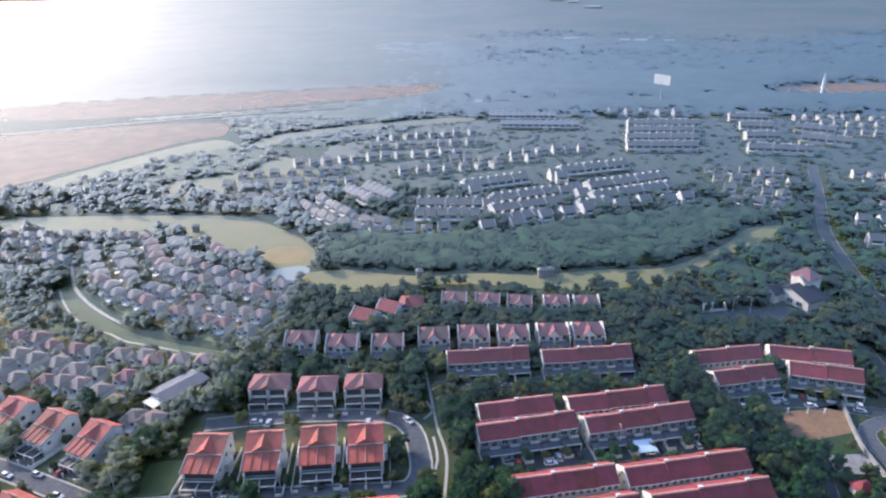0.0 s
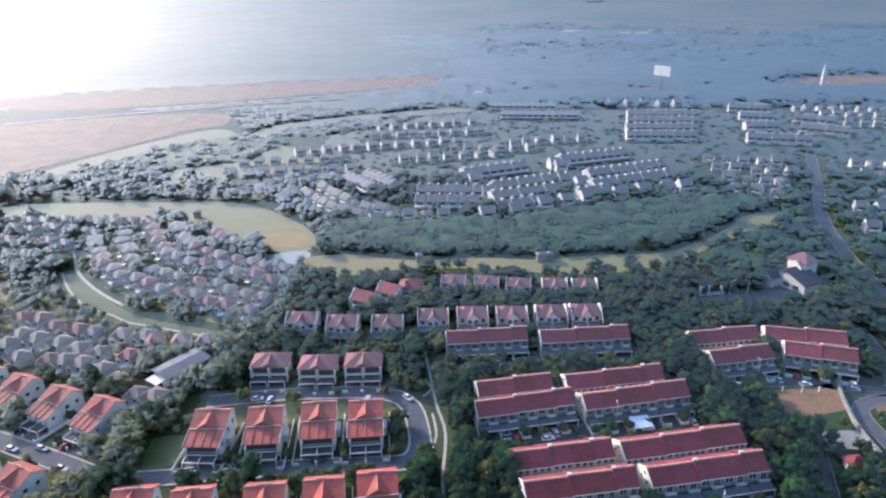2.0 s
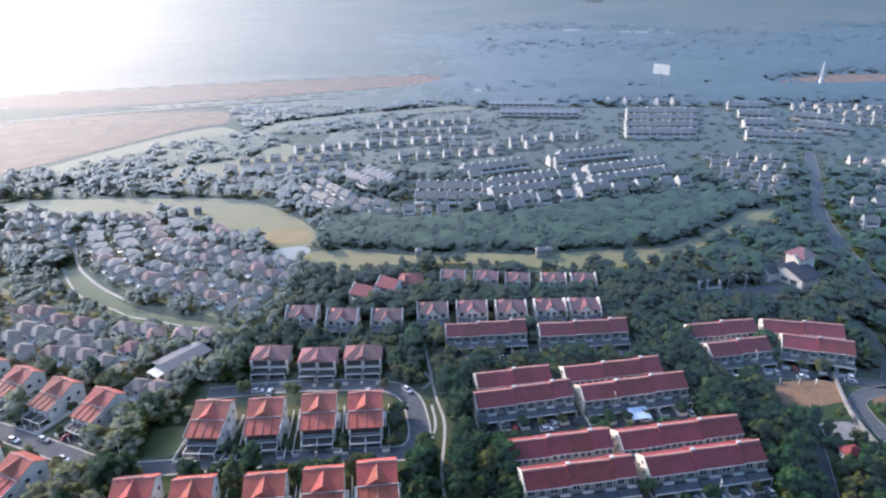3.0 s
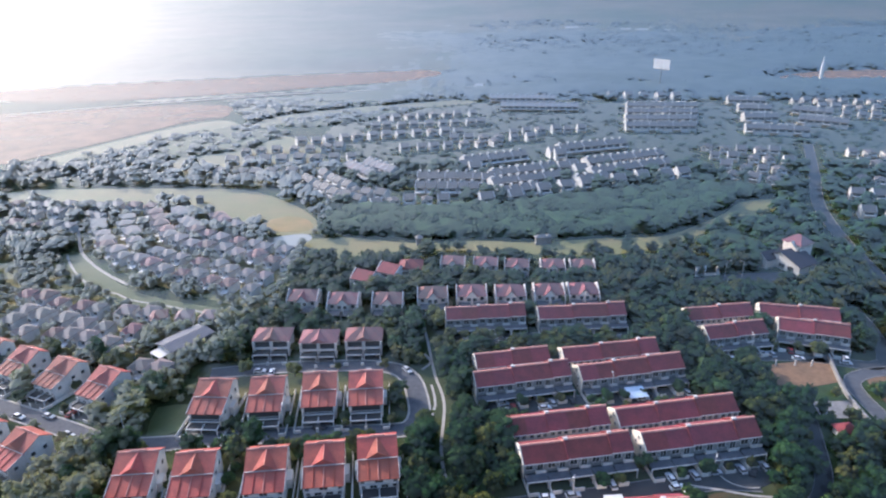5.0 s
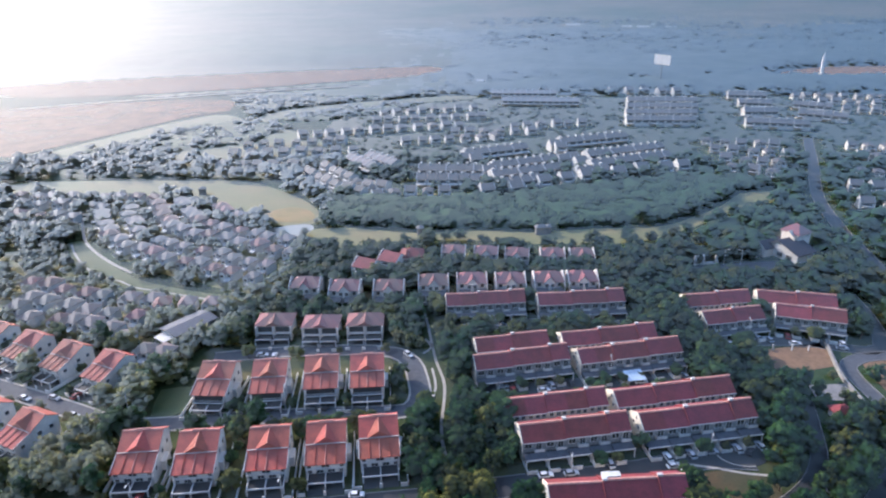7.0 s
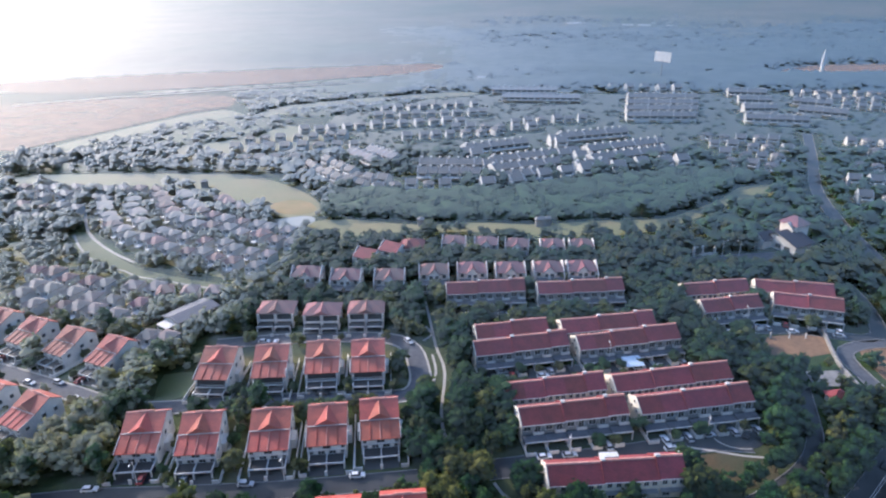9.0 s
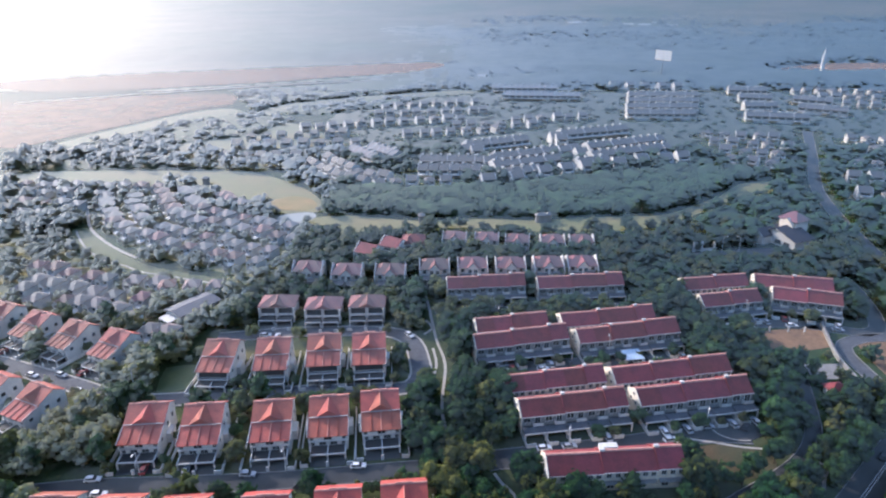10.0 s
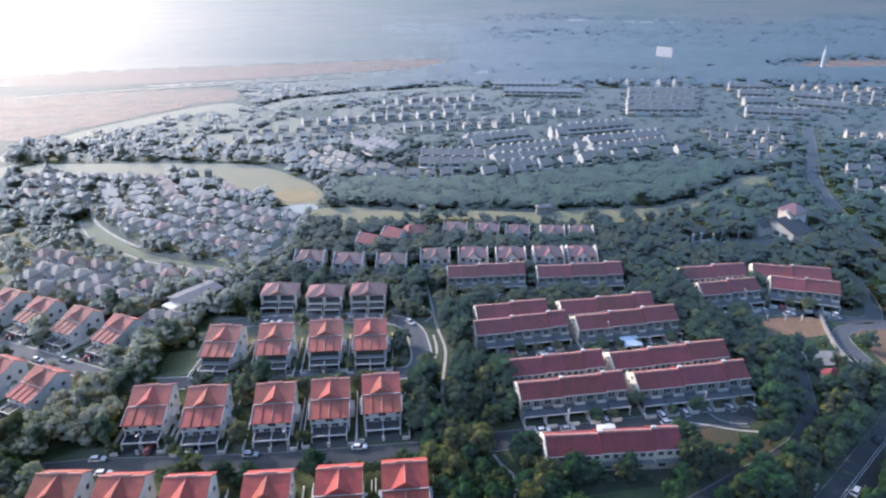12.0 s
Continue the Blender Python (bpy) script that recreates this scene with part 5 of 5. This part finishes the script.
lane = smooth([(112, 176), (108, 161), (103, 146), (93, 133), (72, 118), (54, 106)], 4.4)
highway = smooth([(165, 178), (148, 163), (129, 145), (110, 126), (96, 112), (70, 86)], 4.6)
for line, reach in ((lane, 3.9), (lane, -3.9), (highway, 7.0), (highway, -7.0), (highway, -10.5)):
    for p in offset(line, reach):
        if side.random() < 0.62 and in_view(p[0], p[1]) and not 140 < p[1] < 150 and math.hypot(p[0] - 117, p[1] - 160) > 9:
            k = side.uniform(0.5, 0.85)
            copy_thing(TREES[side.choice((0, 1, 3, 2))], at(p[0] + side.uniform(-0.8, 0.8), p[1] + side.uniform(-0.8, 0.8), side.uniform(0, 360))).scale = (k, k, k * side.uniform(0.9, 1.2))
for t in (*TREES, PALM):
    for o in (*t.children, t):
        bpy.data.objects.remove(o)


def wood(name, label, count, xs, ys, size, leaves, mat, test, far=False, lumps=0):
    """One mesh of many trees that nobody could count."""
    sets, tr = [], Shape()
    for _ in range(count):
        x, y = tries.uniform(*xs), tries.uniform(*ys)
        if not (in_view(x, y) and test(x, y)):
            continue
        s = size * (0.55 + 1.0 * tries.random() ** 1.6)
        v, a, b = crown_set(s * 0.5, s * (0.38 if lumps else 0.8 if far else 0.95), s * 0.12, lumps or (22 if far else 18), leaves, s * 0.07 if far else s * 0.09, True, 0.68 if lumps > 20 else 1.0)
        sets.append((v + np.array((x, y, 0)), a, b))
        tr.tube((x, y, -0.2), (x, y, s * 0.5), 0.05 * s * 0.5, 0.02 * s, 4)
    me = leaf_mesh(name, sets, mat, M_LEAF_B if mat == M_LEAF else None)
    me.shade_smooth()
    ob = new(name, me)
    tagged(ob, label, "trees", "", "stuff")
    part("trunks", tr, M_BARK, ob)
    return ob


belt = [(-92, 383), (-68, 386), (-25, 382), (23, 388), (60, 404), (100, 418), (140, 434), (175, 430), (199, 415), (170, 402), (150, 382), (132, 362), (105, 343), (68, 339), (37, 333), (5, 335), (-28, 332), (-59, 337), (-84, 345)]
keep = taken.copy()
taken[:] = 0
take(belt)
belt_mask = taken.copy()
taken[:] = keep


def in_belt(x, y):
    return belt_mask[int((y - GY0) / CELL), int((x - GX0) / CELL)] == 1


rows_of_trees = np.zeros_like(taken)
keep = taken.copy()
for edge in ([(-356, 481), (-312, 488), (-292, 527), (-264, 573), (-217, 614), (-160, 597), (-184, 526), (-233, 498), (-233, 459), (-202, 425), (-256, 416), (-312, 414)],
             [(-275, 718), (-222, 747), (-117, 722), (-32, 790), (-31, 740), (-74, 657), (-142, 612), (-212, 614), (-227, 662)]):
    taken[:] = 0
    take(edge)
    rows_of_trees |= taken
taken[:] = keep


def in_rows(x, y):
    i, j = int((y - GY0) / CELL), int((x - GX0) / CELL)
    return 0 <= i < taken.shape[0] and 0 <= j < taken.shape[1] and rows_of_trees[i, j] == 1


def understorey(name, label, xs, ys, step, height, mat, test):
    """The closed leaf layer below the crowns of a wood."""
    nx, ny = int((xs[1] - xs[0]) / step), int((ys[1] - ys[0]) / step)
    inside = np.array([[1 if test(xs[0] + i * step, ys[0] + j * step) and in_view(xs[0] + i * step, ys[0] + j * step) else 0 for i in range(nx)] for j in range(ny)])
    deep = inside.copy()
    deep[1:] &= inside[:-1]
    deep[:-1] &= inside[1:]
    deep[:, 1:] &= inside[:, :-1]
    deep[:, :-1] &= inside[:, 1:]
    v, index = [], {}

    def corner(i, j):
        if (i, j) not in index:
            x, y = xs[0] + (i + tries.uniform(-0.35, 0.35)) * step, ys[0] + (j + tries.uniform(-0.35, 0.35)) * step
            index[i, j] = len(v)
            v.append((x, y, height * (0.75 + 0.55 * noise.noise((x / 9, y / 9, 1)) + tries.uniform(-0.1, 0.1)) if deep[j, i] else -0.1))
        return index[i, j]

    f = [(corner(i, j), corner(i + 1, j), corner(i + 1, j + 1), corner(i, j + 1)) for j in range(ny - 1) for i in range(nx - 1)
         if inside[j, i] and inside[j, i + 1] and inside[j + 1, i] and inside[j + 1, i + 1]]
    me = bpy.data.meshes.new(name)
    me.from_pydata(v, [], f)
    me.materials.append(mat)
    me.shade_smooth()
    tagged(new(name, me), label, "undergrowth", "", "stuff")


understorey("undergrowth", "dense dark leaf layer below the woodland crowns", (-100, 206), (328, 440), 2.5, 5.2, M_WOOD_FAR, in_belt)
understorey("undergrowth", "dense leaf layer below the far tree belts", (-420, 60), (412, 800), 4.0, 3.2, M_WOOD_FAR, lambda x, y: in_rows(x, y) and clear(x, y, 3.0))
understorey("undergrowth", "bushes below the trees beside the fairway", (-84, 216), (234, 330), 2.5, 3.0, M_LEAF, lambda x, y: y < 300 and clear(x, y, 2.6))
understorey("undergrowth", "bushes between the trees beyond the lane", (120, 340), (300, 470), 3.0, 4.0, M_WOOD_FAR, lambda x, y: clear(x, y, 3.2) and not in_belt(x, y))
understorey("undergrowth", "low bushes between the grey-roofed houses", (-130, 480), (440, 730), 4.0, 1.3, M_SCRUB, lambda x, y: clear(x, y, 2.6) and not in_belt(x, y) and not in_rows(x, y))
understorey("undergrowth", "low bushes below the near groves", (-200, 195), (76, 236), 2.5, 2.0, M_LEAF, lambda x, y: x > -90 and clear(x, y, 2.8))
wood("woodland", "dense dark green woodland along the fairway", 3200, (-100, 205), (328, 438), 7.5, 0, M_WOOD_FAR, in_belt, True, 34)
wood("garden_trees", "green garden trees and hedges between the near houses", 3300, (-92, 190), (76, 240), 4.4, 3, M_LEAF, lambda x, y: clear(x, y, 1.0))
wood("garden_trees", "garden trees and hedges beside the corner houses, leaves paled for haze", 1200, (-200, -92), (76, 240), 4.4, 3, M_LEAF_HAZED, lambda x, y: clear(x, y, 1.0) and (x > -130 or tries.random() < 0.5))
wood("grove", "thick green groves between the near streets", 2950, (-92, 195), (76, 240), 6.5, 4, M_LEAF, lambda x, y: clear(x, y, 2.2))
wood("grove", "groves below the corner houses, leaves paled for haze", 1100, (-200, -92), (76, 240), 6.5, 4, M_LEAF_HAZED, lambda x, y: clear(x, y, 2.2) and (x > -130 or tries.random() < 0.3))
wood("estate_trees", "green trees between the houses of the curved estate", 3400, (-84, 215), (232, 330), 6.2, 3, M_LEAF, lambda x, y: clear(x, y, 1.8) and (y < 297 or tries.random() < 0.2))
wood("estate_trees", "small light green trees between the houses of the curved estate", 2600, (-330, -84), (200, 385), 4.2, 2, M_LEAF_HAZED, lambda x, y: clear(x, y, 1.2))
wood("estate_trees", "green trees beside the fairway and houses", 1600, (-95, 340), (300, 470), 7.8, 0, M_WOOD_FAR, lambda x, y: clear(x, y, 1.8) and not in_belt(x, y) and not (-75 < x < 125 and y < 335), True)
wood("estate_trees", "trees along the wide fairway, leaves paled for haze", 900, (-330, -95), (300, 470), 7.8, 0, M_LEAF_HAZED, lambda x, y: clear(x, y, 1.8) and not in_belt(x, y), True)
wood("far_trees", "hazy green trees between the grey-roofed houses", 4200, (-470, 480), (430, 800), 4.3, 0, M_WOOD_FAR, lambda x, y: clear(x, y, 2.0) and (x > -125 and y < 730 or in_rows(x, y)), True, 13)
wood("tree_belt", "hazy belts of trees between the cleared fields", 5200, (-420, 60), (430, 960), 8.0, 0, M_LEAF_HAZED, lambda x, y: in_rows(x, y) and clear(x, y, 2.0), True, 26)
wood("far_woodland", "dark dense woodland behind the far estate", 2600, (-160, 780), (735, 1060), 11, 0, M_FOREST_NEAR, lambda x, y: clear(x, y, 5.0) and x > -50 + 60 * noise.noise((x / 60, y / 40, 7)), True, 10)
wood("far_woodland", "hazy unbroken forest towards the hills", 6500, (-90, 1250), (1050, 1800), 15, 0, M_FOREST_NEAR, lambda x, y: x > -60 + 110 * noise.noise((x / 90, y / 60, 7)) + 0.12 * (y - 1050) and noise.noise((x / 200, y / 80, 3)) > -0.3, True, 5)
nx, ny = 200, 150
canopy = []
for j in range(ny):
    y = 745 + 8 * j + 0.125 * j * j
    for i in range(nx):
        x = (i - nx / 2) * y * 0.0105
        low = 0 < code_at(x, y) or not clear(x, y, 5)
        near = 1.0 if clear(x, y, 26) else 0.3
        inland = max(0.0, min(1.0, (x + 190) / 160, (1900 - y) / 200))
        near *= inland if y < 1010 else 1.0
        lump = near * min(1, j / 5, (ny - 1 - j) / 8) * ((0.5 if y > 1150 else 1.5) * noise.noise((x / 190, y / 90, 5)) + 1 + 3.5 + 3.5 * max(inland, min(1.0, (y - 1000) / 60) if y < 1800 else 0.0) + (0.7 if y > 1150 else 1.6) * noise.noise((x / 14, y / 14, 0)) + (0.6 if y > 1150 else 1.5) * noise.noise((x / 60, y / 60, 3)) + tries.uniform(-0.4, 0.4))
        canopy.append((x + tries.uniform(-3, 3), y + tries.uniform(-2, 2), rise(x, y) + (-1.5 if low else max(0.1, lump))))
sheet = Shape().add(canopy, [(j * nx + i, j * nx + i + 1, (j + 1) * nx + i + 1, (j + 1) * nx + i) for j in range(ny - 1) for i in range(nx - 1)])
me = bpy.data.meshes.new("far_woodland")
me.from_pydata(sheet.v, [], sheet.f)
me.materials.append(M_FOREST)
me.materials.append(M_FOREST_NEAR)
# The darkened copy goes on nearer faces, so farther forest looks hazier.
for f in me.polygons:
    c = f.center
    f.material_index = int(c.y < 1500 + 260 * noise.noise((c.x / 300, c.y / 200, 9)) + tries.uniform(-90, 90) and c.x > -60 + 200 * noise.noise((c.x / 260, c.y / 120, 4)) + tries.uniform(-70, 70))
me.shade_smooth()
tagged(new("far_woodland", me), "hazy unbroken woodland beyond the far estate", "trees", "", "stuff")
